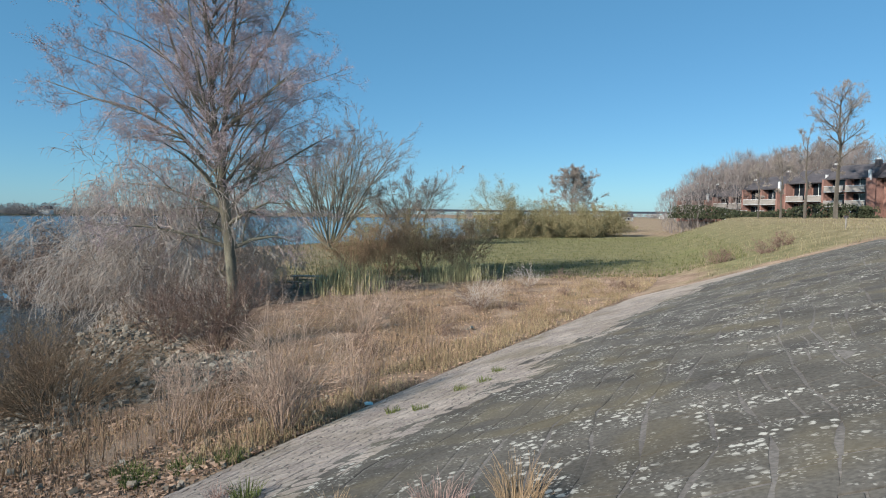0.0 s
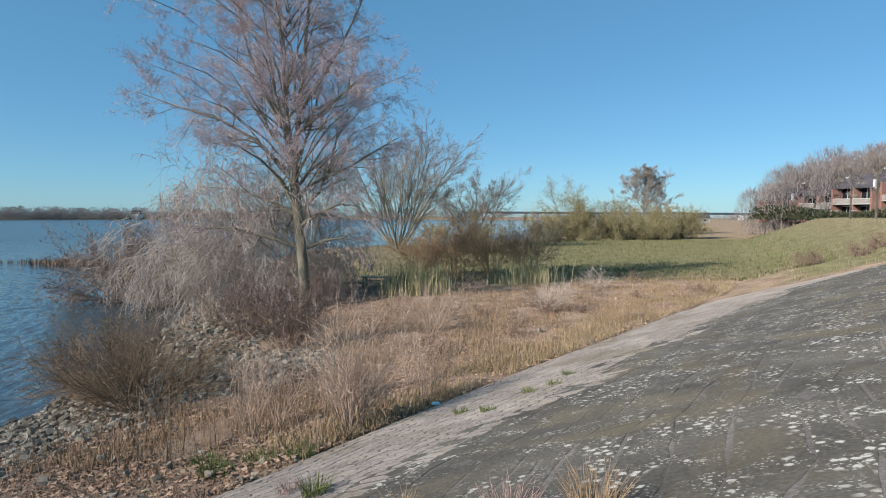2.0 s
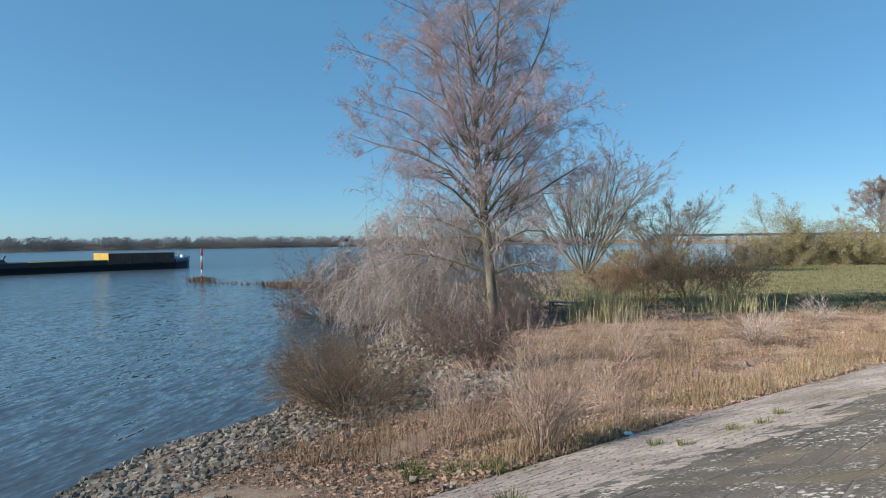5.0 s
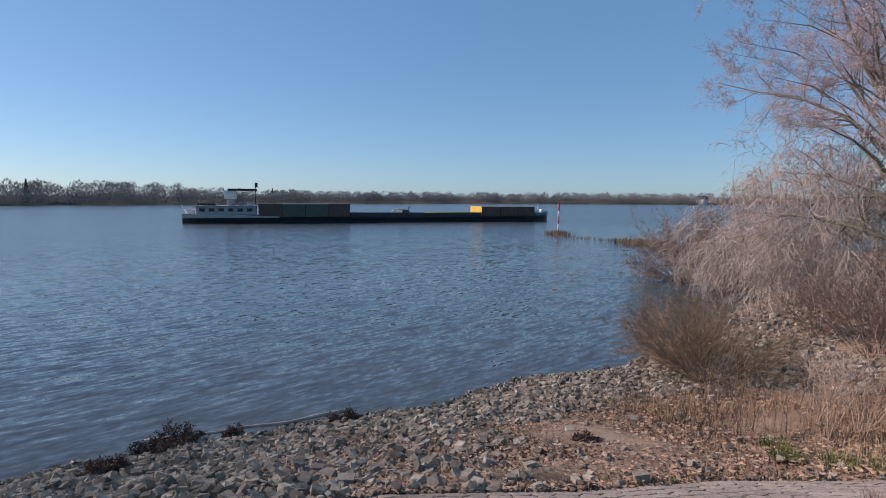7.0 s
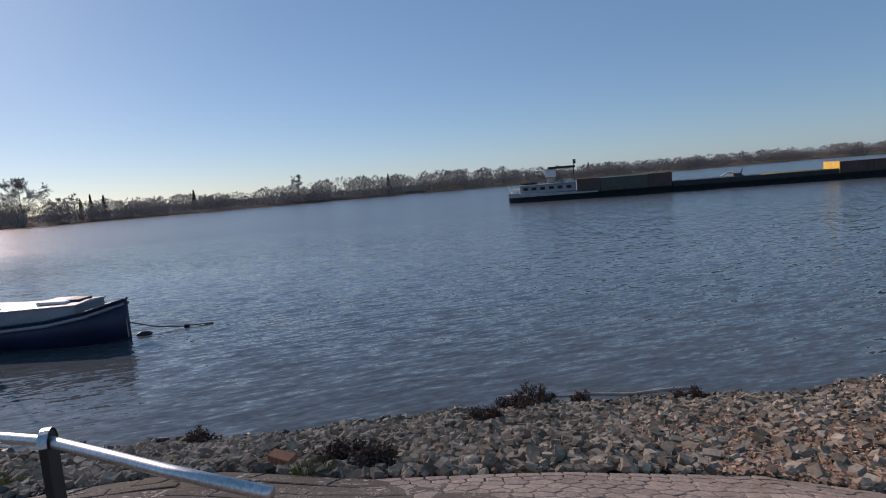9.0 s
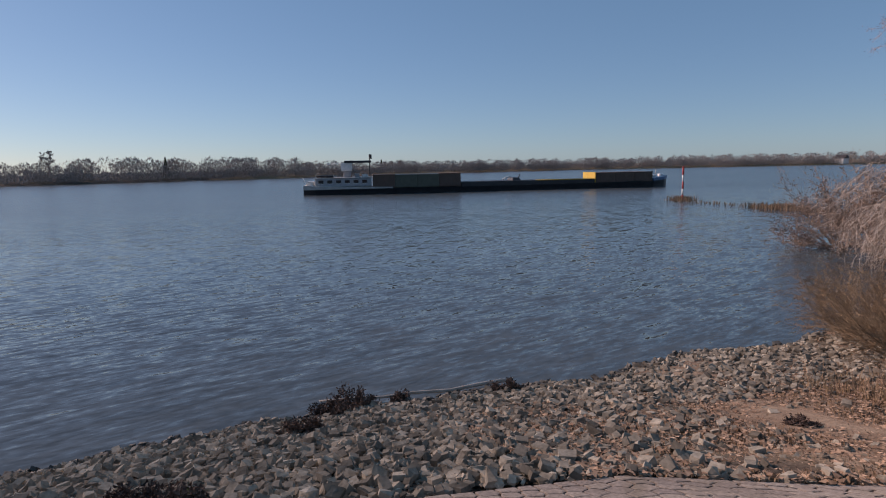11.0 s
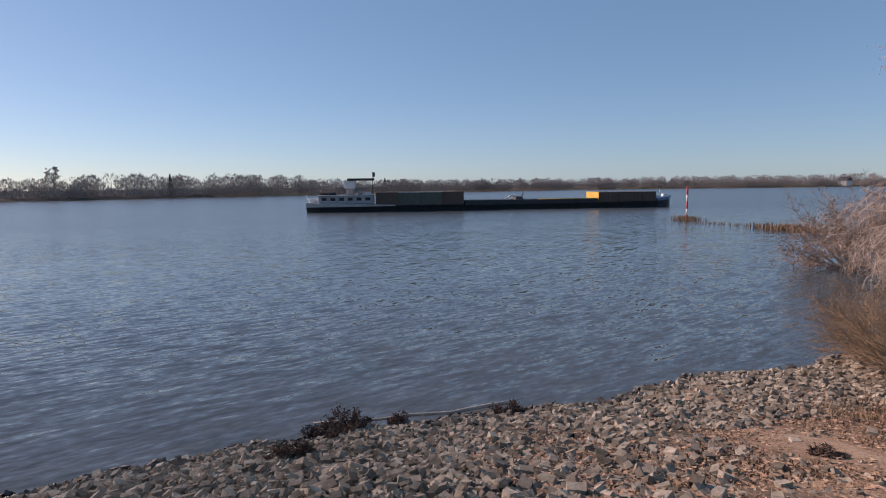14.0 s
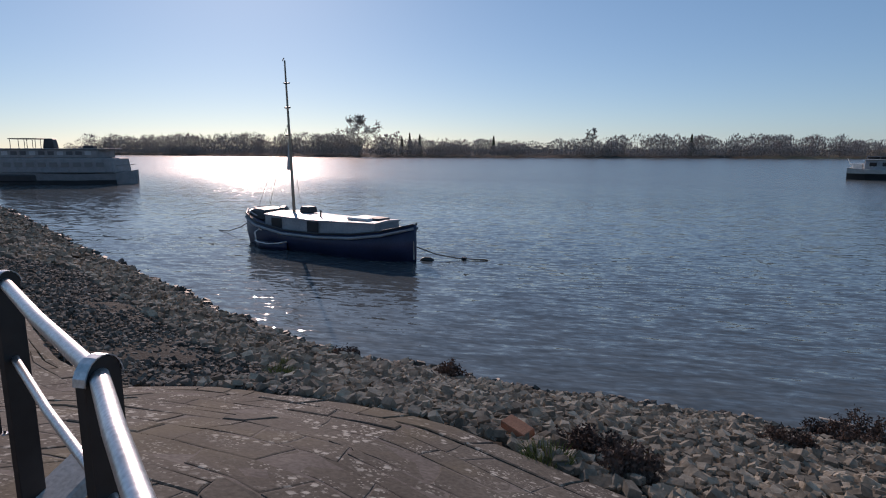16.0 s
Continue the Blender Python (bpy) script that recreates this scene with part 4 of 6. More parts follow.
# the distance haze is put into this paler twig colour
FAR_TWIG = twig_material("far_bank_hazed_twigs", (0.28, 0.25, 0.235), (0.44, 0.40, 0.375))
woods, low = Wood(), Wood()
for k in range(1150):
    y = rng.uniform(-560, 760)
    x = float(np.interp(y, FAR_Y, FAR_X)) - rng.uniform(4, 60)
    tall = np.interp(y, [-560, -300, -200, -120, -60, 60, 90, 200, 400, 760], [16, 16, 12, 9, 13, 13, 10, 9.5, 10, 11])
    far_tree(woods, x, y, 1.2, tall * rng.uniform(0.6, 1.15), rng.uniform(9, 17), rng, 130, 0.28)
for k in range(760):
    y = rng.uniform(-560, 760)
    x = float(np.interp(y, FAR_Y, FAR_X)) - rng.uniform(1, 14)
    far_tree(low, x, y, 0.9, rng.uniform(4, 8), rng.uniform(8, 15), rng, 110, 0.32)
for k in range(260):
    x = rng.uniform(-300, 420)
    y = float(np.interp(x, [-300, 0, 400], [715, 915, 1010])) + rng.uniform(0, 50)
    far_tree(low, x, y, 1.2, rng.uniform(7, 14), rng.uniform(9, 14), rng, 90, 0.5)
tagged(new("far_woods", woods.mesh("far_woods", FAR_TWIG)), "long line of bare trees on the opposite bank", "woods", kind="stuff")
tagged(new("far_scrub", low.mesh("far_scrub", FAR_TWIG)), "dense leafless scrub along the opposite bank", "scrub", kind="stuff")


def far_single(name, x, y, high, wide, label, conifer=False, count=700):
    t, trunk = Wood(), Wood()
    if conifer:
        for _ in range(420):
            h = rng.random()
            a, r = rng.uniform(0, 6.28), wide * 0.6 * (1 - h) * math.sqrt(rng.random())
            p = Vector((math.cos(a) * r, math.sin(a) * r, h * high))
            side = Vector((-math.sin(a), math.cos(a), 0)) * 0.4
            n = t.n
            t.verts += [p - side, p + side, p + Vector((math.cos(a) * 0.6, math.sin(a) * 0.6, -0.9))]
            t.faces.append((n, n + 1, n + 2))
            t.n += 3
        trunk.tube([(0, 0, 0), (0, 0, high * 0.8)], [0.2, 0.05], 5)
        return plant(name, x, y, label, "tree", trunk, t, BARK, HEDGE, "conifers on the far bank", z=1.0)
    return round_tree(name, x, y, high, wide, 0.2, rng, label, BARK, FAR_TWIG, 0.10, 10 if high < 20 else 26, (5, 4, 3) if high < 20 else (6, 5, 3), z=1.0)


far_single("lone_far_tree", -352.9, -231.5, 27, 34, "broad bare tree towering over the far bank")
far_single("far_round_tree", -365.5, -219, 15, 13, "small round bare tree on the far bank")
far_single("far_round_tree", -374.5, -214, 17, 12, "small round bare tree on the far bank")
far_single("far_tall_tree", -404.5, -81.8, 19, 12, "bare tree standing above the far woods")
for x, y, h in ((-419.5, -21.3, 14.5), (-499, 145, 12), (-377, -205, 16), (-371, -208, 13), (-381, -199, 15), (-400, -150, 14)):
    far_single("conifer", x, y, h, 5, "dark pointed conifer on the far bank", True)

# brambles in the dry grass
for _ in range(26):
    y = rng.uniform(13, 41)
    xs, xf = float(shore_x(y)), float(foot_x(y))
    x = xs + (xf - xs) * rng.uniform(0.5, 0.96)
    bush("bramble", x, y, rng.uniform(0.5, 1.0), 1.5, 8, rng, "low tangled leafless bramble in dry grass", rng.choice((DARK_TWIG, PALE_PINK, DARK_TWIG)), (6, 4), thick=0.008, least=0.0035, droop=0.12, group="brambles on the bank", fuzz=500, flake=0.05)

# reeds off the bank and dry grasses
def blades(name, spots, low, high, width, material, label, category, bend=0.35):
    spots = np.asarray(spots, float)
    n = len(spots)
    h = dice.uniform(low, high, n) * spots[:, 3]
    a, b, c = dice.uniform(0, 6.28, n), dice.uniform(0, bend, n) * h, dice.uniform(0, 6.28, n)
    side = np.stack([np.cos(a), np.sin(a), np.zeros(n)], 1) * width * 0.5
    tip = np.stack([np.cos(c) * b, np.sin(c) * b, h], 1)
    mid = np.stack([tip[:, 0] * 0.35, tip[:, 1] * 0.35, h * 0.6], 1)
    foot = spots[:, :3]
    verts = np.stack([foot - side, foot + side, foot + side * 0.7 + mid, foot - side * 0.7 + mid, foot + tip], 1).reshape(-1, 3)
    k = (np.arange(n) * 5)[:, None]
    mesh = bpy.data.meshes.new(name)
    mesh.from_pydata(verts.tolist(), [], (k + [0, 1, 2, 3]).tolist() + (k + [3, 2, 4]).tolist())
    mesh.materials.append(material)
    return tagged(new(name, mesh), label, category, kind="stuff")


def scatter(count, y0, y1, t0, t1, thick_patch, size=(0.5, 1.2)):
    y = dice.uniform(y0, y1, count * 6)
    xs, xf = shore_x(y), foot_x(y)
    x = xs + (xf - xs) * dice.uniform(t0, t1, count * 6)
    patch = np.array([noise.noise((p * 0.5, q * 0.5, 7)) for p, q in zip(x, y)])
    keep = np.flatnonzero(patch + dice.uniform(-0.35, 0.35, count * 6) >= thick_patch)[:count]
    x, y = x[keep], y[keep]
    return np.stack([x, y, height(x, y) - 0.02, dice.uniform(*size, len(x))], 1)


YELLOW_STRAW = twig_material("yellow_straw", (0.32, 0.245, 0.135), (0.52, 0.42, 0.25))
BROWN_GRASS = twig_material("brown_dead_grass", (0.26, 0.168, 0.108), (0.45, 0.318, 0.208))
blades("edge_grass", scatter(11000, 9.5, 40, 0.86, 0.995, -0.25), 0.1, 0.34, 0.014, YELLOW_STRAW, "tall yellow dry grass along the paving", "grass", 0.8)
blades("dry_grass", scatter(46000, 10.5, 44, 0.4, 0.995, -0.08), 0.06, 0.28, 0.015, STRAW, "dry straw-coloured grass on the bank", "grass", 0.9)
blades("dead_stalks", scatter(4200, 10.0, 36, 0.4, 0.98, 0.1), 0.35, 1.1, 0.013, BROWN_GRASS, "tall dead brown stalks on the bank", "grass", 0.75)
blades("short_dead_grass", scatter(26000, 3.0, 14, 0.3, 0.99, -0.2), 0.03, 0.12, 0.025, BROWN_GRASS, "short trampled brown grass", "grass", 0.8)
REED = twig_material("pale_reed", (0.42, 0.37, 0.19), (0.62, 0.56, 0.32))
blades("tall_reeds", [(-5.9 + rng.gauss(0, 1.0), 36.0 + rng.gauss(0, 0.7), 1.5, rng.uniform(0.5, 1.1)) for _ in range(900)] +
       [(1.0 + rng.gauss(0, 1.2), 41.0 + rng.gauss(0, 0.7), 1.7, rng.uniform(0.45, 0.9)) for _ in range(600)], 1.0, 2.7, 0.035, REED, "pale yellow-green reeds on the bank", "reeds", 0.4)
blades("river_reeds", [(-76.5 + rng.gauss(0, 1.2), 71.5 + rng.gauss(0, 1.0), -0.1, 1) for _ in range(350)] +
       [(-66 + rng.uniform(-9, 13), 69.5 + rng.uniform(-2, 1), -0.1, rng.uniform(0.4, 0.8)) for _ in range(260)] +
       [(-54 + rng.gauss(0, 2.4), 67.5 + rng.gauss(0, 1.0), -0.1, rng.uniform(0.7, 1.2)) for _ in range(900)], 0.5, 1.1, 0.09, BROWN_GRASS, "strip of brown reeds standing in the river", "reeds", 0.4)
my = 42 + 80 * dice.random_sample(30000) ** 1.6
mx = dice.uniform(-25, 45, 30000)
keep = (mx > shore_x(my) + 1.5) & (mx < 6 + foot_x(my))
mx, my = mx[keep], my[keep]
meadow_spots = np.stack([mx, my, height(mx, my) - 0.02, np.ones(len(mx))], 1)
GRASS = twig_material("meadow_grass", (0.122, 0.13, 0.052), (0.215, 0.21, 0.10))
dy, dd = dice.uniform(31, 105, 11000), dice.uniform(2.5, 34, 11000)
dx = foot_x(dy) + dd
DULL_STRAW = twig_material("dull_greenish_straw", (0.22, 0.19, 0.11), (0.36, 0.31, 0.19))
blades("dike_grass", np.stack([dx, dy, height(dx, dy) - 0.02, dice.uniform(0.5, 1.3, 11000)], 1), 0.1, 0.32, 0.045, DULL_STRAW, "long dry straw grass on the dike", "grass", 0.7)
blades("meadow_grass", meadow_spots, 0.1, 0.3, 0.06, GRASS, "short green meadow grass", "grass", 0.6)

# leaf litter on the bare soil
n = 32000
y = 2.0 + 32 * dice.random_sample(n) ** 1.4
xs, xf = shore_x(y), foot_x(y)
x = xs + (xf - xs) * dice.uniform(0.28, 1.0, n)
z = height(x, y) + dice.uniform(0.0, 0.07, n)
a, r = dice.uniform(0, 6.28, n), dice.uniform(0.025, 0.075, n)
corner = [np.stack([x + r * np.cos(a + 2.1 * c), y + r * np.sin(a + 2.1 * c) * 0.7, z + dice.uniform(-0.02, 0.035, n)], 1) for c in range(3)]
litter_mesh = bpy.data.meshes.new("leaf_litter")
litter_mesh.from_pydata(np.stack(corner, 1).reshape(-1, 3).tolist(), [], np.arange(3 * n).reshape(-1, 3).tolist())
litter_mesh.materials.append(surface("dead_leaves", (0.28, 0.178, 0.122), (0.52, 0.365, 0.255), 3, 20, 0.9, 0, 0, -0.45, "World", 0.01, 0.15))
tagged(new("leaf_litter", litter_mesh), "dead brown leaves and plant litter on the bank", "leaf litter", kind="stuff")


# ---- cargo ship ----
def heading(root, degrees):
    root.rotation_euler = (0, 0, radians(degrees))
    return root


def section(x, half, deck, keel=-1.0, flare=0.9):
    return [(x, -half, deck), (x, -half * flare, deck * 0.35), (x, -half * 0.8, keel), (x, half * 0.8, keel), (x, half * flare, deck * 0.35), (x, half, deck)]


ship = heading(thing("cargo_ship", -148.7, 21.8, 0, "long dark inland cargo ship with white cabin and containers", "ship"), 75)
ship.scale = (1.068, 1, 1)
loft("hull", [section(0, 3.4, 1.7), section(3, 4.5, 1.45), section(18, 4.7, 1.3), section(45, 4.7, 1.3), section(74, 4.7, 1.5), section(83, 4.3, 1.8), section(86.5, 2.4, 2.1), section(88, 0.3, 2.3)], SHIP_HULL, ship)
loft("stern_bulwark", [[(0.0, -3.5, 2.3), (0.0, -3.55, 1.2), (0.0, 3.55, 1.2), (0.0, 3.5, 2.3)], [(3, -4.62, 2.1), (3, -4.6, 1.25), (3, 4.6, 1.25), (3, 4.62, 2.1)], [(20, -4.78, 1.6), (20, -4.76, 1.3), (20, 4.76, 1.3), (20, 4.78, 1.6)]], CONCRETE, ship, "white stern hull side")
cabin = box("cabin", (12.6, 7.6, 2.0), (9.0, 0, 2.9), GREY_PAINT, ship, "grey-white crew cabin", 0.12)
for k in range(6):
    w = box("window", (1.1, 0.06, 0.8), (-5.0 + 1.95 * k, -3.82, 0.15), WINDOW_DARK, cabin, bevel=0.02)
    box("frame", (1.2, 0.04, 0.08), (0, -0.02, -0.42), WHITE_PAINT, w)
box("cabin_roof", (13.2, 8.0, 0.14), (9.0, 0, 3.97), CONCRETE, ship, "pale cabin roof edge", 0.04)
lift = box("wheelhouse_lift", (1.7, 1.8, 2.6), (9.9, 0, 5.3), GREY_PAINT, ship, "grey column under the wheelhouse", 0.1, (0, 0.16, 0), 0.85)
wheelhouse = box("wheelhouse", (2.4, 3.4, 2.0), (9.7, 0, 6.6), WHITE_PAINT, ship, "white raked wheelhouse", 0.1, top=1.12)
box("window_band", (2.5, 3.5, 0.6), (0.1, 0, 0.35), WINDOW_DARK, wheelhouse, bevel=0.04)
box("roof", (6.2, 4.4, 0.55), (2.6, 0, 1.2), SHIP_HULL, wheelhouse, "dark overhanging roof", 0.08)
rod("radar_arm", [(5.6, -0.4, 7.3), (9.0, -0.4, 7.5)], 0.12, WHITE_PAINT, ship)
box("radar_head", (0.7, 1.6, 0.5), (5.6, -0.4, 7.4), WHITE_PAINT, ship, bevel=0.1)
rod("mast", [(15.0, 0, 4.0), (15.0, 0, 9.6)], 0.10, SHIP_HULL, ship)
box("mast_flag", (0.5, 0.04, 1.1), (15.3, 0, 9.0), SHIP_HULL, ship, "small dark flag")
box("roof_box", (1.4, 1.6, 0.7), (13.9, -2.2, 4.4), WHITE_PAINT, ship, "white box on the cabin roof", 0.08)
box("roof_crate", (1.2, 1.4, 0.9), (12.0, 1.0, 4.5), GREY_PAINT, ship, bevel=0.08)
for k in range(7):
    rod("railing_post", [(3.0 + 2.0 * k, -3.9, 4.0), (3.0 + 2.0 * k, -3.9, 4.7)], 0.045, GREY_PAINT, ship, sides=5)
rod("railing", [(3.0, -3.9, 4.65), (15.0, -3.9, 4.65)], 0.045, GREY_PAINT, ship, sides=5)
loft("tender", [[(2.6, -0.3, 4.7), (2.6, -0.1, 4.2), (2.6, 0.1, 4.2), (2.6, 0.3, 4.7)], [(4.0, -1.0, 4.7), (4.0, -0.5, 4.05), (4.0, 0.5, 4.05), (4.0, 1.0, 4.7)], [(6.6, -1.0, 4.75), (6.6, -0.6, 4.05), (6.6, 0.6, 4.05), (6.6, 1.0, 4.75)]], SHIP_HULL, ship, "dark covered tender on the cabin roof")
rod("davit", [(3.2, -1.8, 4.0), (3.2, -1.8, 5.2), (3.8, -1.0, 5.5)], 0.08, SHIP_HULL, ship, sides=6)
rod("flagpole", [(0.6, 0, 2), (-0.4, 0, 4.2)], 0.05, WHITE_PAINT, ship)
box("deck_locker", (1.6, 2.4, 1.3), (1.5, -1.2, 2.6), WHITE_PAINT, ship, bevel=0.1)
rod("stern_rail", [(2.4, -3.9, 3.0), (0.3, -3.3, 3.1), (0.1, 3.3, 3.1), (2.4, 3.9, 3.0)], 0.06, WHITE_PAINT, ship, sides=5)


def container(x, long, high, base, material, label=""):
    c = box("container", (long, 8.8, high), (x + long / 2, 0, base + high / 2), material, ship, label, 0.06)
    for k in range(int(long / 0.9)):
        box("rib", (0.16, 0.10, high - 0.3), (-long / 2 + 0.45 + 0.9 * k, -4.43, 0), material, c)
    box("rail", (long, 0.16, 0.14), (0, -4.42, high / 2 - 0.05), PALE_DECK if material == GREEN_PAINT else material, c)
    return c


for k, mat in enumerate((BROWN_PAINT, GREEN_PAINT, GREEN_PAINT, BROWN_PAINT)):
    container(15.6 + 5.05 * k, 5.0, 3.2, 1.4, mat, "weathered grey-brown container")
for k in range(3):
    container(68.4 + 4.72 * k, 4.66, 2.5, 1.45, BROWN_PAINT, "red-brown container")
for k in range(2):
    box("end_door", (0.14, 4.3, 2.6), (68.2, -2.2 + 4.4 * k, 2.75), YELLOW_PAINT, ship, "bright yellow end door", 0.03)
loft("coaming", [[(36.0, -4.2, 2.4), (36.0, -4.2, 1.2), (36.0, 4.2, 1.2), (36.0, 4.2, 2.4)], [(68.0, -4.2, 2.4), (68.0, -4.2, 1.2), (68.0, 4.2, 1.2), (68.0, 4.2, 2.4)]], SHIP_HULL, ship)
rod("hatch_rail", [(53.5, -4.25, 2.42), (68.0, -4.25, 2.44)], 0.11, YELLOW_PAINT, ship, "yellow hatch rail")
box("hatch_stack", (2.2, 6.5, 0.8), (49.3, 0, 2.75), SHIP_HULL, ship, "dark stacked hatch gear", 0.1, top=0.7)
rod("crane_boom", [(46.5, 0, 2.6), (48.2, 0.4, 3.4), (50.4, 0.4, 2.7)], 0.16, WHITE_PAINT, ship)
rod("crane_post", [(50.0, -1.0, 2.6), (50.6, -1.0, 3.9)], 0.14, SHIP_HULL, ship)
box("foredeck_house", (1.8, 3.6, 1.0), (83.9, 0, 2.5), WHITE_PAINT, ship, bevel=0.08)
loft("bow_bulwark", [[(82.8, -4.4, 2.2), (82.8, -4.4, 1.6), (82.8, 4.4, 1.6), (82.8, 4.4, 2.2)], [(86.5, -2.5, 2.6), (86.5, -2.5, 1.8), (86.5, 2.5, 1.8), (86.5, 2.5, 2.6)], [(88.2, -0.3, 2.9), (88.2, -0.3, 2.0), (88.2, 0.3, 2.0), (88.2, 0.3, 2.9)]], BLUE_PAINT, ship, "blue and white bow")
box("bow_winch", (0.9, 1.4, 0.7), (86.6, 0, 2.9), WHITE_PAINT, ship, bevel=0.1)
rod("bow_mast", [(85.4, 0, 2.8), (85.4, 0, 4.4)], 0.07, WHITE_PAINT, ship)

# ---- moored sailing barge ----
barge = heading(thing("sailing_barge", -32.5, -30.8, 0, "moored old sailing barge with navy hull and grey cabin", "boat"), 79.7)
HULL_ROWS = [(0.0, 0.5, 2.1, -0.1), (0.7, 1.2, 1.9, -0.4), (2.2, 1.65, 1.5, -0.5), (5, 1.8, 1.2, -0.5), (8, 1.8, 1.22, -0.5), (10.8, 1.7, 1.4, -0.5), (12.6, 1.3, 1.65, -0.5), (13.6, 0.65, 1.9, -0.4), (14.05, 0.12, 2.05, -0.2)]
loft("hull", [[(x, -w, d), (x, -w * 0.98, d * 0.4), (x, -w * 0.75, k), (x, w * 0.75, k), (x, w * 0.98, d * 0.4), (x, w, d)] for x, w, d, k in HULL_ROWS], NAVY, barge, smooth=True)
for s in (-1, 1):
    rod("rubbing_strake", [(x, s * (w + 0.03), d - 0.2) for x, w, d, k in HULL_ROWS], 0.085, GREY_PAINT, barge, "pale grey rubbing strake")
    rod("rail", [(x, s * (w - 0.02), d + 0.03) for x, w, d, k in HULL_ROWS], 0.06, SHIP_HULL, barge)
trunk_cabin = loft("cabin", [[(2.9, -1.35, 2.0), (2.9, -1.42, 1.15), (2.9, 1.42, 1.15), (2.9, 1.35, 2.0)], [(7, -1.4, 1.9), (7, -1.5, 1.1), (7, 1.5, 1.1), (7, 1.4, 1.9)], [(12.0, -1.05, 2.02), (12.0, -1.15, 1.35), (12.0, 1.15, 1.35), (12.0, 1.05, 2.02)]], GREY_PAINT, barge, "long low grey cabin trunk")
loft("cabin_roof", [[(2.8, -1.42, 2.06), (2.8, -1.42, 2.0), (2.8, 1.42, 2.0), (2.8, 1.42, 2.06), (2.8, 0, 2.16)], [(7, -1.47, 1.97), (7, -1.47, 1.91), (7, 1.47, 1.91), (7, 1.47, 1.97), (7, 0, 2.08)], [(12.1, -1.1, 2.08), (12.1, -1.1, 2.02), (12.1, 1.1, 2.02), (12.1, 1.1, 2.08), (12.1, 0, 2.16)]], PALE_DECK, barge, "pale flat cabin roof")
for x in (4.1, 7.4):
    box("hatch_panel", (0.95, 0.05, 0.72), (x, -1.46, 1.52), SHIP_HULL, barge, bevel=0.01)
box("skylight", (0.95, 0.8, 0.4), (4.9, 0.5, 2.3), SHIP_HULL, barge, "dark roof hatch", 0.06, top=0.85)
box("raft", (1.7, 1.5, 0.14), (10.4, 0, 2.16), WHITE_PAINT, barge, "white board lying on the roof", 0.04)
box("tarpaulin", (0.9, 1.0, 0.16), (11.3, 0.1, 2.16), SHIP_HULL, barge, bevel=0.05)
rod("roof_post", [(7.0, -0.4, 2.0), (7.0, -0.4, 2.45)], 0.05, SHIP_HULL, barge)
for k, (x, y, z, sx, sy, sz) in enumerate(((1.6, 0, 1.9, 1.7, 2.3, 0.7), (0.9, -0.5, 1.9, 0.8, 1.0, 0.6), (2.3, 0.6, 2.0, 0.7, 0.9, 0.7))):
    box("stern_cover", (sx, sy, sz), (x, y, z), SHIP_HULL, barge, "dark tarpaulin over the stern gear" if k == 0 else "", 0.14, (0.1 * k, 0.06, 0.3 * k), 0.8)
rod("stern_rail", [(2.2, -1.5, 1.9), (0.8, -1.1, 2.15), (0.1, 0, 2.25), (0.8, 1.1, 2.15), (2.2, 1.5, 1.9)], 0.045, PALE_DECK, barge, sides=6)
rod("mast", [(4.1, 0, 1.6), (3.98, 0, 6.0), (3.78, 0, 11.6)], 0.11, WOOD, barge, "tall dark wooden mast", 8, 0.45)
for z in (10.2, 8.7, 7.0):
    rod("spreader", [(3.88, -0.22, z), (3.88, 0.22, z + 0.05)], 0.05, SHIP_HULL, barge, sides=5)
rod("wind_vane", [(3.58, 0.0, 11.6), (4.03, -0.25, 11.7)], 0.035, GREY_PAINT, barge, sides=5)
for x, y in ((0.3, 0), (3.2, 1.4), (3.2, -1.4)):
    rod("stay", [(3.93, 0, 7.9), (x, y, 2.0)], 0.012, ROPE, barge, sides=4)
box("furled_sail", (0.35, 0.2, 2.0), (3.7, 0.12, 5.8), PALE_DECK, barge, "pale furled sail on the mast", 0.06, (0, 0.08, 0), 0.4)
rod("rudder_post", [(-0.05, 0, -0.3), (-0.15, 0, 1.9)], 0.09, NAVY, barge)
rod("bow_chain", [(14.0, -0.1, 1.7), (14.05, -0.12, 0.1)], 0.035, DRIFT, barge, "pale chain at the stem", 5)

dinghy = heading(thing("dinghy", -30.0, -27.2, 0, "small dark dinghy with white rim beside the barge", "dinghy"), 79.7)
D_ROWS = [(-1.2, 0.35, 0.42), (-0.6, 0.55, 0.38), (0.3, 0.58, 0.36), (1.0, 0.36, 0.42), (1.4, 0.05, 0.5)]
loft("hull", [[(x, -w, d), (x, -w * 0.7, -0.05), (x, w * 0.7, -0.05), (x, w, d)] for x, w, d in D_ROWS], NAVY, dinghy, smooth=True)
for s in (-1, 1):
    rod("rim", [(x, s * w, d + 0.02) for x, w, d in D_ROWS], 0.04, WHITE_PAINT, dinghy, "white rubber rim", 6)
rod("bow_hoop", [(-1.15, -0.3, 0.4), (-1.25, -0.3, 0.95), (-1.2, 0.0, 1.1), (-1.1, 0.3, 0.95)], 0.05, WHITE_PAINT, dinghy, sides=6)

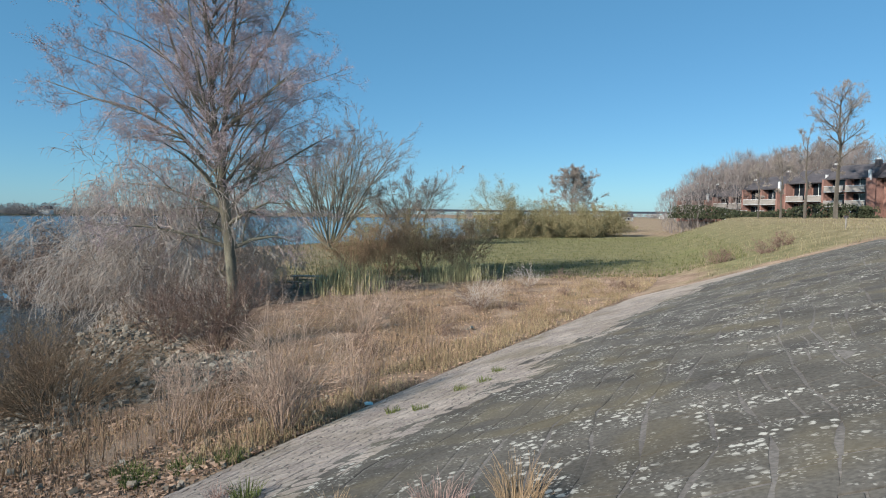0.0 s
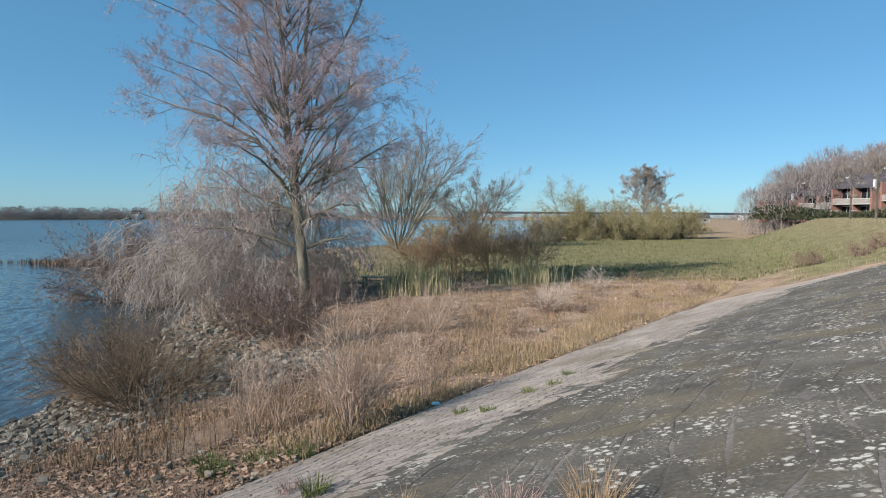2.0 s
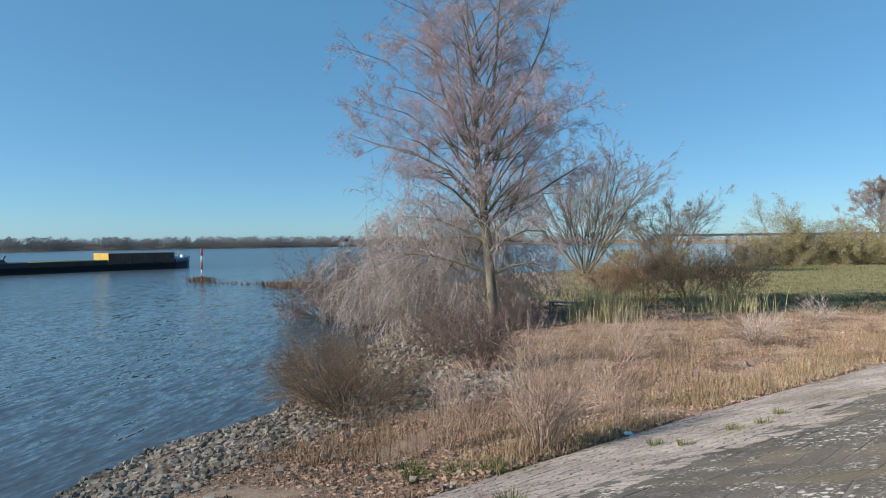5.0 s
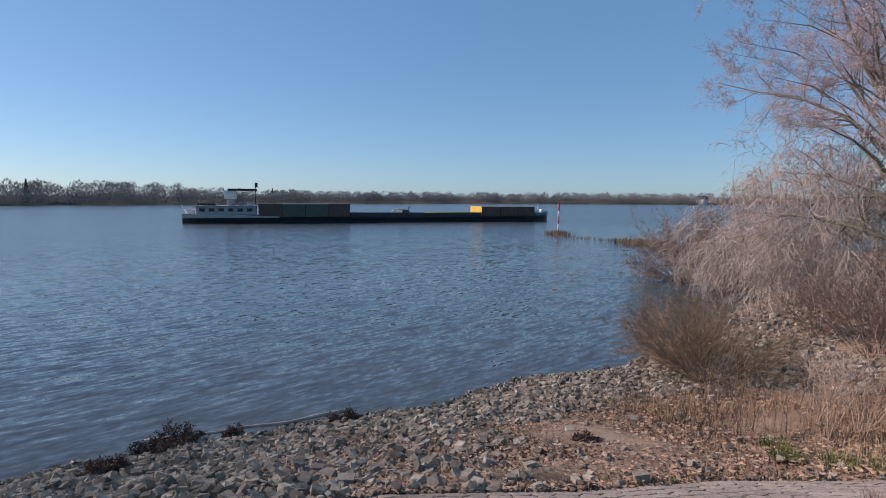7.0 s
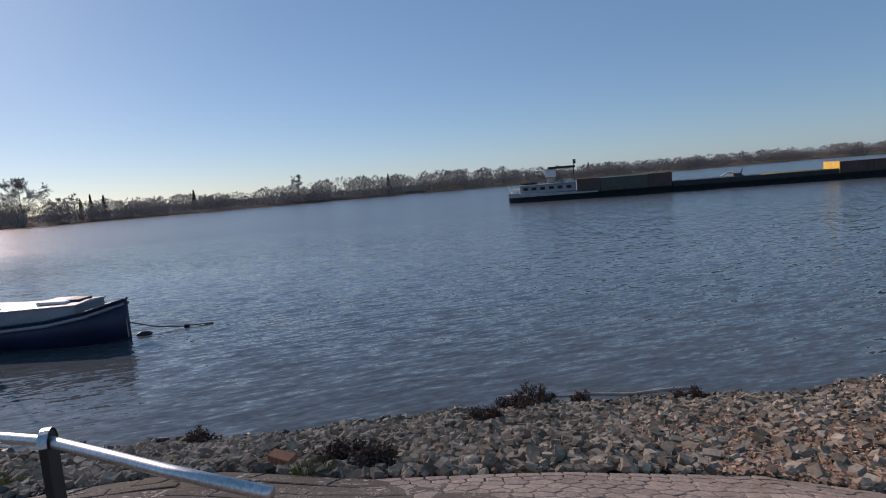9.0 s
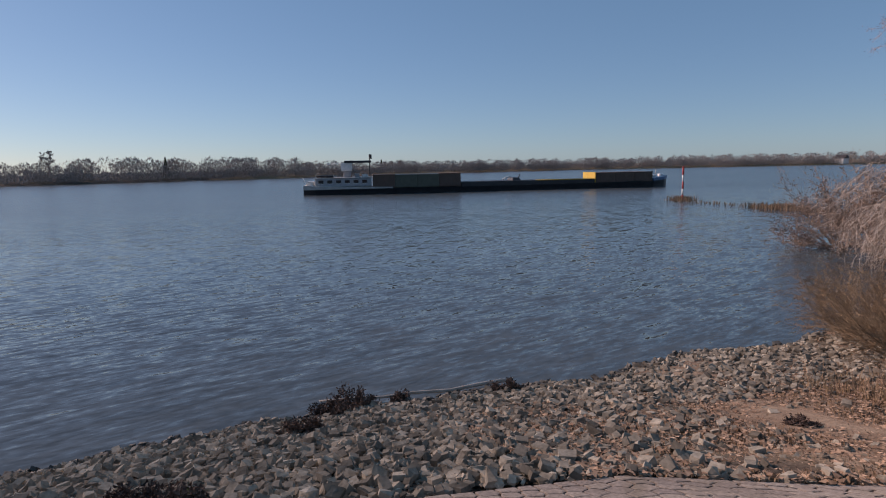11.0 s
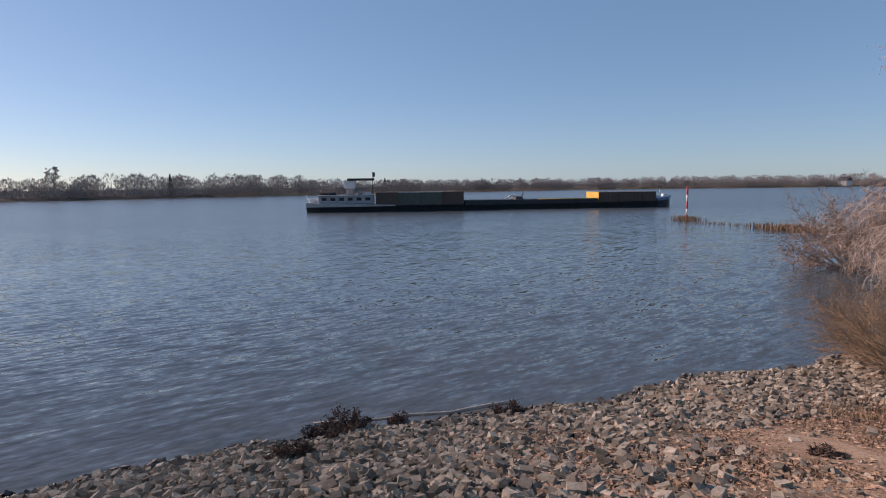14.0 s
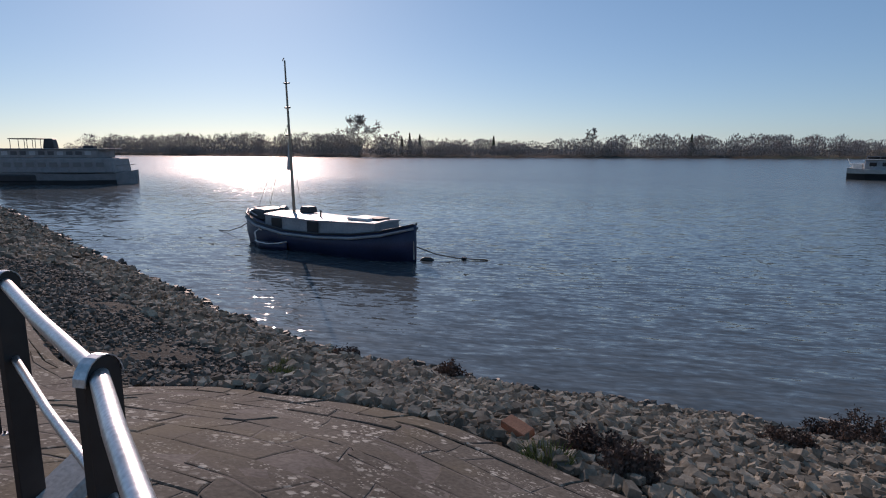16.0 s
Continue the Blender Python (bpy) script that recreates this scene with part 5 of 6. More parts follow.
line = thing("mooring_line", -30.4, -17.0, 0, "slack dark mooring line with a small float", "rope")
rod("rope", [(0.0, -0.2, 0.75), (-0.5, 0.9, 0.3), (-1.0, 2.0, 0.08), (-1.5, 3.6, 0.03)], 0.035, ROPE, line, sides=5)
box("float", (0.4, 0.9, 0.24), (-0.1, 0.5, 0.06), SHIP_HULL, line, "dark wedge-shaped float", 0.1, (0, 0.1, 0.3), 0.6)
box("marker_float", (0.25, 0.3, 0.16), (-1.15, 2.3, 0.07), SHIP_HULL, line, bevel=0.05)
line = thing("stern_line", -32.7, -31.2, 0, "thin mooring line from the barge's stern", "rope")
rod("rope", [(0, 0, 1.3), (-0.7, -1.8, 0.6), (-1.3, -3.6, 0.12), (-1.9, -5.2, 0.02)], 0.03, ROPE, line, sides=5)

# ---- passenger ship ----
# white paint; the shade of its sunless side is put into the grey
FERRY_SHADED_WHITE = plain_paint("white_paint_shaded_grey", (0.28, 0.28, 0.29), 0.6, 0.25)
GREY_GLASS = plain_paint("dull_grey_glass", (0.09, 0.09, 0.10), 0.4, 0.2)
# main deck panes, only a little darker than the greyed hull
FERRY_GLASS = plain_paint("hull_toned_glass", (0.19, 0.19, 0.2), 0.3, 0.2)
ferry = heading(thing("passenger_ship", -63.2, -116.5, 0, "white passenger ship with two decks and roof canopy", "ship"), 116)
ferry.scale = (0.9, 0.9, 1.0)
loft("hull", [section(0, 2.6, 2.2, -0.8), section(2, 3.4, 2.0, -0.8), section(16, 3.5, 1.7, -0.8), section(23, 2.6, 1.9, -0.8), section(26, 0.4, 2.4, -0.6)], FERRY_SHADED_WHITE, ferry, "white hull")
loft("boot_stripe", [[(0.0, -2.55, 0.75), (0.0, -2.45, -0.3), (0.0, 2.45, -0.3), (0.0, 2.55, 0.75)], [(2, -3.4, 0.7), (2, -3.3, -0.3), (2, 3.3, -0.3), (2, 3.4, 0.7)], [(16, -3.45, 0.65), (16, -3.3, -0.3), (16, 3.3, -0.3), (16, 3.45, 0.65)], [(23, -2.6, 0.7), (23, -2.4, -0.3), (23, 2.4, -0.3), (23, 2.6, 0.7)]], SHIP_HULL, ferry, "dark waterline band")
box("dark_stern", (8.0, 7.06, 1.3), (4.2, 0, 1.05), SHIP_HULL, ferry, "dark painted stern side", 0.2)
main = box("main_deck_house", (22.5, 6.6, 2.6), (12.0, 0, 3.2), FERRY_SHADED_WHITE, ferry, "white main deck house", 0.2, top=0.97)
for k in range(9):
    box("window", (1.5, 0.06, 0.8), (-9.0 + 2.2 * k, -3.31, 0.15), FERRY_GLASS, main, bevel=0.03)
upper = box("upper_deck_house", (19.0, 6.0, 1.5), (10.8, 0, 5.2), FERRY_SHADED_WHITE, ferry, "white upper saloon", 0.15)
# every third pane is painted pale for daylight seen through the saloon
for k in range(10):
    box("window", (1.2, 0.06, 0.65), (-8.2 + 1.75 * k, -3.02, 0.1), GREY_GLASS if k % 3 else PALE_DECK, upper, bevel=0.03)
box("roof_deck", (21, 6.6, 0.16), (11.2, 0, 6.03), GREY_PAINT, ferry, bevel=0.04)
canopy = box("canopy", (5.4, 4.4, 0.18), (5.6, 0, 7.75), SHIP_HULL, ferry, "dark canopy over the roof deck", 0.05)
for k in range(4):
    for s in (-1, 1):
        rod("canopy_post", [(-2.4 + 1.6 * k, s * 2.0, -1.7), (-2.4 + 1.6 * k, s * 2.0, 0)], 0.06, SHIP_HULL, canopy, sides=5)
box("funnel", (2.2, 1.8, 1.7), (9.6, 0, 6.95), SHIP_HULL, ferry, "dark funnel", 0.15, top=0.75)
box("roof_box", (2.0, 1.6, 0.5), (17.2, 0, 6.35), SHIP_HULL, ferry, bevel=0.08)
rod("bow_mast", [(21.8, 0, 4.5), (21.8, 0, 6.2)], 0.08, FERRY_SHADED_WHITE, ferry, sides=5)
for s in (-1, 1):
    rod("bow_rail", [(22.5, s * 2.4, 3.2), (24.6, s * 1.5, 3.3), (25.8, 0, 3.4)], 0.05, FERRY_SHADED_WHITE, ferry, sides=5)
pontoon = heading(thing("landing_pontoon", -66.0, -131.5, 0, "dark floating landing pontoon behind the passenger ship", "pontoon"), 116)
box("deck", (12, 5, 1.0), (0, 0, 0.3), SHIP_HULL, pontoon, bevel=0.1)
box("shelter", (6, 3, 2.4), (1, 0, 2.0), BLUE_PAINT, pontoon, "blue shelter", 0.1)

# ---- channel mark in the river ----
mark = thing("channel_mark_pole", -76.4, 71.7, -1.5, "red and white banded pole standing in the river", "marker pole")
for k, (z0, z1) in enumerate(((0, 2.4), (2.4, 3.4), (3.4, 4.6), (4.6, 5.7), (5.7, 6.9))):
    rod("band", [(0, 0, z0), (0, 0, z1)], 0.15, RED_PAINT if k % 2 == 0 else WHITE_PAINT, mark, "red band" if k % 2 == 0 else "white band")
rod("cap", [(0, 0, 6.9), (0, 0, 7.1)], 0.18, RED_PAINT, mark, taper=0.4)

# ---- bridge far off ----
BRIDGE_STEEL = plain_paint("weathered_bridge_steel", (0.07, 0.085, 0.11), 0.6, 0.3)
bridge = thing("road_bridge", 150, 950, 0, "long low concrete bridge far across the river", "bridge")
loft("deck", [[(-230, -6, 13), (-230, -6, 9.6), (-230, 6, 9.6), (-230, 6, 13)], [(250, -6, 13), (250, -6, 9.6), (250, 6, 9.6), (250, 6, 13)]], BRIDGE_STEEL, bridge, "dark steel bridge deck")
for x in (-190, -110, -50, 40, 120, 200):
    box("pier", (6, 9, 11), (x, 0, 2.2), CONCRETE, bridge, bevel=0.4)

# ---- terraced brick houses on the dike ----
def terrace_unit(x, y, z, turn, tall, label, end=False):
    h = heading(thing("terraced_house", x, y, z, label, "house", "terraced houses on the dike"), turn)
    storeys = max(2, int(tall / 2.7))
    rise = tall / storeys
    box("wall", (7.8, 7.4, tall), (0, 0.8, tall / 2), BRICK, h, "red brick wall", 0.03)
    loft("roof", [[(-4.1, -4.6, tall - 0.5), (-4.1, -4.6, tall - 0.25), (-4.1, 0.4, tall + 2.5), (-4.1, 4.9, tall - 0.2)], [(4.1, -4.6, tall - 0.5), (4.1, -4.6, tall - 0.25), (4.1, 0.4, tall + 2.5), (4.1, 4.9, tall - 0.2)]], ROOF, h)
    stack = box("chimney", (0.9, 0.8, 1.7), (3.2, -0.6, tall + 2.3), ROOF, h, "dark clad chimney", 0.03)
    for s in (-0.2, 0.2):
        rod("chimney_pot", [(s, 0, 0.8), (s, 0, 1.2)], 0.11, WHITE_PAINT, stack, sides=6)
    if end:
        for level in range(storeys):
            w = box("window", (1.3, 0.08, 1.5), (-1.2, -2.93, rise * level + 1.6), WINDOW_DARK, h, bevel=0.02)
            box("blind", (1.1, 0.04, 0.9), (0, -0.04, 0.2), WHITE_PAINT, w, "white blind")
            box("sill", (1.5, 0.16, 0.1), (0, -0.05, -0.8), CONCRETE, w)
        return h
    for u in (-3.95, 0.0, 3.95):   # brick fins between the open bays
        reach = 2.5 if u else 1.9
        box("fin_wall", (0.34, reach, tall - 0.4), (u, -2.9 - reach / 2, tall / 2 - 0.2), BRICK, h, bevel=0.02)
    box("gable_post", (0.4, 0.5, 1.9), (3.95, -4.5, tall + 0.1), WHITE_PAINT, h, "white capped party wall", 0.04)
    for level in range(storeys):
        base = rise * level
        for u in (-1.98, 1.98):
            w = box("window", (2.6, 0.08, rise - 0.7), (u - 0.3, -2.94, base + rise / 2), WINDOW_DARK, h, bevel=0.02)
            box("frame", (0.09, 0.06, rise - 0.7), (-0.2, -0.04, 0), WHITE_PAINT, w)
            box("frame", (2.6, 0.06, 0.09), (0, -0.04, rise / 2 - 0.4), WHITE_PAINT, w)
            if level == 0:
                continue
            b = box("balcony", (3.6, 2.4, 0.2), (u, -4.15, base), CONCRETE, h, "pale concrete balcony slab", 0.03)
            box("parapet", (3.6, 0.09, 0.85), (0, -1.15, 0.55), PARAPET, b, "weathered beige balcony panel", 0.02)
            rod("rail", [(-1.8, -1.15, 1.06), (1.8, -1.15, 1.06)], 0.05, WHITE_PAINT, b, sides=5)
            box("clutter", (0.7, 0.5, 0.9), (rng.uniform(-1.2, 1.2), 0.3, 0.55), rng.choice((WHITE_PAINT, PARAPET, SHIP_HULL)), b, bevel=0.08)
    for u in (-2.0, 2.0):   # garden pergola
        for v in (-6.4, -8.2):
            rod("pergola_post", [(u, v, -0.1), (u, v, 2.2)], 0.07, WHITE_PAINT, h, sides=6)
        box("pergola_beam", (0.1, 2.2, 0.14), (u, -7.3, 2.25), WHITE_PAINT, h, bevel=0.02)
    return h


PARAPET = surface("beige_balcony_panel", (0.26, 0.235, 0.205), (0.38, 0.345, 0.305), 1.5, 20, 0.7, 0, 0.2)
row_dir = math.degrees(math.atan2(36, -17))
for k in range(6):
    shift = (0.0, 1.6, 0.2, 1.8, 0.6, 2.2)[k]
    x, y = 85.0 - 4.0 * k - shift * 0.9, 106.5 + 7.2 * k - shift * 0.43
    terrace_unit(x, y, 6.0 - 0.15 * k, row_dir + 180, (8.4, 8.4, 8.1, 7.2, 6.0, 5.4)[k], "red brick terraced house with stacked balconies and slate roof" if k else "plain brick end house with slate roof", k == 0)
hedge = Wood()
for _ in range(5200):
    f = rng.random()
    p = Vector((74.5 - 21 * f + rng.gauss(0, 0.7), 102 + 36 * f + rng.gauss(0, 0.7), 6.0 + rng.random() ** 1.4 * (2.2 + 0.8 * math.sin(9 * f))))
    a = Vector((rng.gauss(0, 1), rng.gauss(0, 1), rng.gauss(0, 1))).normalized() * 0.22
    n = hedge.n
    hedge.verts += [p - a, p + a, p + Vector((rng.gauss(0, 0.2), rng.gauss(0, 0.2), 0.35))]
    hedge.faces.append((n, n + 1, n + 2))
    hedge.n += 3
tagged(new("garden_hedge", hedge.mesh("garden_hedge", HEDGE)), "dark evergreen hedge along the gardens", "hedge", kind="stuff")
for x, y, high in ((78.0, 100.0, 4.6), (73.5, 103.0, 2.6)):
    t = Wood()
    for _ in range(1500):
        d = Vector((rng.gauss(0, 1), rng.gauss(0, 1), rng.gauss(0, 1))).normalized() * rng.random() ** 0.4
        p = Vector((d.x * high * 0.42, d.y * high * 0.42, high * 0.5 + d.z * high * 0.5))
        a = Vector((rng.gauss(0, 1), rng.gauss(0, 1), rng.gauss(0, 1))).normalized() * 0.16
        n = t.n
        t.verts += [p - a, p + a, p + d * 0.3]
        t.faces.append((n, n + 1, n + 2))
        t.n += 3
    w = Wood()
    w.tube([(0, 0, 0), (0, 0, high * 0.6)], [0.12, 0.05], 6)
    plant("evergreen_shrub", x, y, "rounded dark evergreen shrub beside the brick house", "shrub", w, t, BARK, HEDGE, z=6.1)
white_house = thing("white_house", 133, 428, 2.5, "small white house far beyond the meadow", "house")
box("wall", (7, 6, 3.0), (0, 0, 1.5), CONCRETE, white_house, bevel=0.05)
loft("roof", [[(-3.8, -3.4, 2.9), (-3.8, 0, 5.6), (-3.8, 3.4, 2.9)], [(3.8, -3.4, 2.9), (3.8, 0, 5.6), (3.8, 3.4, 2.9)]], ROOF, white_house)
box("window", (1.4, 0.1, 1.2), (0, -3.0, 1.6), WINDOW_DARK, white_house)
villa = thing("riverside_house", -386, 572, 1.0, "white house among trees on the far bank", "house")
box("wall", (9, 8, 5), (0, 0, 2.5), WHITE_PAINT, villa, bevel=0.05)
loft("roof", [[(-4.9, -4.4, 4.9), (-4.9, 0, 8.5), (-4.9, 4.4, 4.9)], [(4.9, -4.4, 4.9), (4.9, 0, 8.5), (4.9, 4.4, 4.9)]], ROOF, villa)
post = thing("marker_post", 31, 45.5, ground_at(31, 45.5) - 0.2, "short pale marker post with dark top in the grass", "post")
rod("shaft", [(0, 0, 0), (0, 0, 1.1)], 0.05, PARAPET, post)
box("sign", (0.35, 0.06, 0.22), (0, 0, 1.15), ROOF, post, bevel=0.02)

# ---- picnic bench by the reeds ----
bench = heading(thing("picnic_bench", -8.9, 39.0, ground_at(-8.9, 39.0), "weathered grey wooden picnic bench in dry grass", "bench"), -8)
for k in range(4):
    box("board", (2.4, 0.19, 0.06), (0, -0.32 + 0.21 * k, 0.78), WOOD, bench, bevel=0.012)
for s in (-1, 1):
    box("seat_board", (2.4, 0.26, 0.06), (0, s * 0.8, 0.46), WOOD, bench, bevel=0.012)
    for t in (-1, 1):
        box("leg", (0.12, 0.12, 0.76), (t * 0.95, s * 0.3, 0.38), BARK, bench, bevel=0.012, turn=(s * 0.2, 0, 0))
    box("crossbar", (0.1, 1.8, 0.1), (s * 0.95, 0, 0.40), BARK, bench, bevel=0.012)
fence = thing("plank_stack", -7.3, 39.2, ground_at(-7.3, 39.2), "dark upright planks beside the picnic bench", "planks")
for k in range(6):
    box("plank", (0.13, 0.06, 0.95 + 0.06 * (k % 3)), (0.19 * k, 0.05 * (k % 2), 0.45), BLACK_PAINT if k % 2 else BARK, fence, bevel=0.01)

# ---- handrail on the slope ----
rail = thing("handrail", -2.67, -3.68, 4.45, "black iron handrail with polished steel tubes", "handrail")
step_back = Vector((-0.67, -1.76, 0.0))


def rail_post(offset, top, foot):
    """A broad flat iron post with a rounded head, steel cap and bolted foot plate."""
    bm = bmesh.new()
    rim = [(-0.08, foot), (0.08, foot)] + [(0.08 * math.cos(a), top - 0.08 + 0.08 * math.sin(a)) for a in [math.pi * k / 8 for k in range(9)]]
    front = [bm.verts.new((u, -0.02, z)) for u, z in rim]
    back = [bm.verts.new((u, 0.02, z)) for u, z in rim]
    bm.faces.new(front)
    bm.faces.new(back[::-1])
    for k in range(len(rim)):
        bm.faces.new((front[k], back[k], back[(k + 1) % len(rim)], front[(k + 1) % len(rim)]))
    bmesh.ops.recalc_face_normals(bm, faces=bm.faces[:])
    bmesh.ops.bevel(bm, geom=[e for e in bm.edges], offset=0.004, segments=1, affect="EDGES")
    p = shell(bm, "post", BLACK_PAINT, rail, "flat black iron post")
    p.location = offset
    p.rotation_euler = (0, 0, radians(12))
    bm = bmesh.new()
    arc = [(0.084 * math.cos(a), top - 0.08 + 0.084 * math.sin(a)) for a in [math.pi * k / 10 for k in range(11)]]
    inner = [(u * 0.94, z - 0.004) for u, z in arc]
    rings = [[bm.verts.new((u, s * 0.024, z)) for u, z in ring] for s in (-1, 1) for ring in (arc, inner)]
    for a, b in ((0, 2), (0, 1), (2, 3)):
        for k in range(10):
            bm.faces.new((rings[a][k], rings[a][k + 1], rings[b][k + 1], rings[b][k]))
    cap = shell(bm, "cap", STEEL, p, "worn steel cap")
    plate = box("foot_plate", (0.22, 0.14, 0.012), (0, 0, foot + 0.012), STEEL, p, "steel foot plate", 0.003)
    for u in (-0.08, 0.08):
        rod("bolt", [(u, 0.04, 0.0), (u, 0.04, 0.03)], 0.012, BLACK_PAINT, plate, sides=6)
    return p


rail_post(Vector((0, 0, 0)), 1.09, float(height(-2.67, -3.68)) - 4.45 - 0.02)
rail_post(step_back, 1.09, float(height(-3.34, -5.44)) - 4.45 - 0.02)
rail_post(step_back * 2, 1.09, float(height(-4.01, -7.2)) - 4.45 - 0.02)
near = Vector((0.44, 0.86, 0))
for name, z in (("top_rail", 1.02), ("lower_rail", 0.58)):
    rod(name, [near * 1.6 + Vector((0.0, 0.0, z - 0.06)), near + Vector((0.03, -0.03, z - 0.015)), near * 0.5 + Vector((0.02, -0.02, z)), Vector((0, 0, z)), step_back * 0.5 + Vector((0.01, -0.01, z)), step_back + Vector((0, 0, z)), step_back * 1.9 + Vector((0, 0, z))], 0.032 if z > 0.9 else 0.022, STEEL, rail, "polished steel tube", 14)
slab = thing("coping_slab", -3.42, -5.38, ground_at(-3.42, -5.38), "pale concrete coping slab beside the handrail", "slab")
box("slab_block", (0.75, 0.28, 0.12), (0, 0, 0.03), CONCRETE, slab, bevel=0.015, turn=(0, 0.25, 0.25))

# ---- small things on the bank ----
def drift(name, points, radius, label):
    root = thing(name, *points[0], label, "driftwood")
    rod("branch", [Vector(p) - Vector(points[0]) for p in points], radius, DRIFT, root, sides=6, taper=0.45)
    return root


drift("driftwood_branch", [(-15.75, 6.1, 0.16), (-15.7, 5.0, 0.2), (-15.75, 4.1, 0.15), (-16.0, 3.0, 0.17), (-16.15, 2.25, 0.12), (-16.5, 1.4, 0.1), (-16.8, 0.6, 0.04)], 0.06, "long bleached driftwood branch along the waterline")
for pts in ([(-12.4, -12.2, 1.62), (-12.0, -11.6, 1.85), (-12.3, -11.0, 1.7)], [(-12.2, -11.9, 1.66), (-12.5, -12.6, 1.75), (-13.1, -12.9, 1.5)]):
    drift("driftwood_stick", pts, 0.03, "short pale driftwood stick on the stones")
litter = thing("litter_scrap", -1.6, 12.7, ground_at(-1.6, 12.7) + 0.02, "small pale blue scrap of litter", "litter")
TEAL = plain_paint("pale_blue_plastic", (0.45, 0.68, 0.72), 0.4, 0.1)
box("scrap", (0.22, 0.14, 0.05), (0, 0, 0.03), TEAL, litter, bevel=0.02, turn=(0.2, 0.1, 0.4), top=0.6)
ORANGE_BRICK = surface("orange_brick", (0.34, 0.13, 0.075), (0.46, 0.19, 0.11), 4, 40, 0.85, 0, 0.3)
red = thing("loose_brick", -8.15, -3.95, ground_at(-8.15, -3.95) + 0.12, "loose red brick among the stones", "brick")
box("brick_block", (0.42, 0.2, 0.11), (0, 0, 0.05), ORANGE_BRICK, red, bevel=0.012, turn=(0.2, 0.1, 1.1))


def tuft(name, x, y, high, count, material, label, spread=0.14, width=0.006):
    w = Wood()
    for _ in range(count):
        a, r = rng.uniform(0, 6.28), spread * math.sqrt(rng.random())
        lean = rng.uniform(0.05, 0.65)
        b = a + rng.gauss(0, 0.5)
        h = high * rng.uniform(0.45, 1.0)
        foot = Vector((math.cos(a) * r, math.sin(a) * r, -0.02))
        w.tube([foot, foot + Vector((math.cos(b) * lean * h * 0.35, math.sin(b) * lean * h * 0.35, h * 0.6)), foot + Vector((math.cos(b) * lean * h, math.sin(b) * lean * h, h))], [width * 0.5, width * 0.4, 0.001], 3)
    root = thing(name, x, y, ground_at(x, y), label, "grass tuft", "tufts on the paving")
    part("blade", w.mesh("blade", material), root)["kind"] = "stuff"
    return root


DARK_WEED = twig_material("dark_weeds", (0.085, 0.058, 0.05), (0.18, 0.125, 0.10))
PINK_WEED = twig_material("pinkish_dry_weeds", (0.36, 0.24, 0.20), (0.52, 0.38, 0.32))
FRESH = twig_material("fresh_green_blades", (0.12, 0.15, 0.045), (0.22, 0.235, 0.09))
tuft("dry_grass_tuft", 0.62, 4.55, 0.42, 190, STRAW, "dry straw grass tuft in a paving joint", 0.17)
tuft("dry_weed_tuft", 0.0, 5.0, 0.3, 160, PINK_WEED, "pinkish dry weed tuft in a paving joint", 0.24)
tuft("green_weed_tuft", 0.02, 4.95, 0.10, 70, FRESH, "small fresh green weed in a paving joint", 0.14, 0.012)
tuft("green_weed_tuft", 0.34, 4.75, 0.09, 60, FRESH, "small yellowish weed in a paving joint", 0.16, 0.012)
tuft("dry_grass_tuft", -1.05, 5.6, 0.26, 90, STRAW, "small dry straw tuft in a paving joint", 0.12)
tuft("green_weed_tuft", -2.35, 6.9, 0.28, 120, FRESH, "green grass tuft at the foot of the paving", 0.16, 0.009)
tuft("dry_weed_tuft", -2.85, 7.3, 0.24, 90, PINK_WEED, "dry weed tuft at the foot of the paving", 0.16)
for x, y in ((0.4, 11.8), (0.9, 12.2), (-0.4, 10.6), (1.3, 13.2), (-0.9, 11.0)):
    tuft("green_weed_tuft", x, y, 0.13, 70, FRESH, "low green weed between pale cobbles", 0.16, 0.012)
for x, y, high, wide in ((-15.6, 1.35, 0.8, 1.0), (-15.75, 0.75, 0.55, 1.0), (-15.85, 2.66, 0.5, 0.5), (-13.2, -0.35, 0.6, 0.7), (-8.5, -3.1, 0.5, 1.0), (-7.9, -2.6, 0.45, 1.0), (-15.2, 5.6, 0.4, 1.2), (-14.9, -8.0, 0.5, 1.0), (-15.2, -11.5, 0.45, 1.1), (-7.9, 7.6, 0.3, 1.0)):
    bush("dark_weed_clump", x, y, high, wide, 16, rng, "dark dead weed clump among the stones", DARK_WEED, (5, 4), mound=True, thick=0.012, least=0.006, fuzz=2600, flake=0.065, group="dead weeds among the stones")
for x, y in ((-7.6, -3.4), (-8.6, -2.6), (-10.2, -9.6), (-11.4, -10.6), (-4.3, 9.7), (-4.9, 9.3), (-3.6, 9.9), (-5.4, 9.9)):
    tuft("green_grass_tuft", x, y, 0.22, 150, FRESH, "green grass tuft among the stones", 0.28, 0.012)
stake = thing("thin_stake", -9.9, 17.0, ground_at(-9.9, 17.0) - 0.1, "thin weathered wooden stake on the bank", "stake")
rod("shaft", [(0, 0, 0), (0.03, 0, 1.9)], 0.02, WOOD, stake, sides=6)

# ---- pieces: flagstones of the slope and single quarry stones ----
rng = random.Random(21)


def pale_edge(y):
    """Where the pale cobbles end, uphill of the foot, wandering a little."""
    return pale_width(y) * (1 + 0.25 * noise.noise((y * 0.4, 0, 4)))


def course(r, y):
    """The wandering joint below one course of flags."""
    return 0.46 * r + 0.17 * noise.noise((y * 0.45, r * 3.1, 3)) + 0.05 * noise.noise((y * 1.7, r * 3.1, 6))


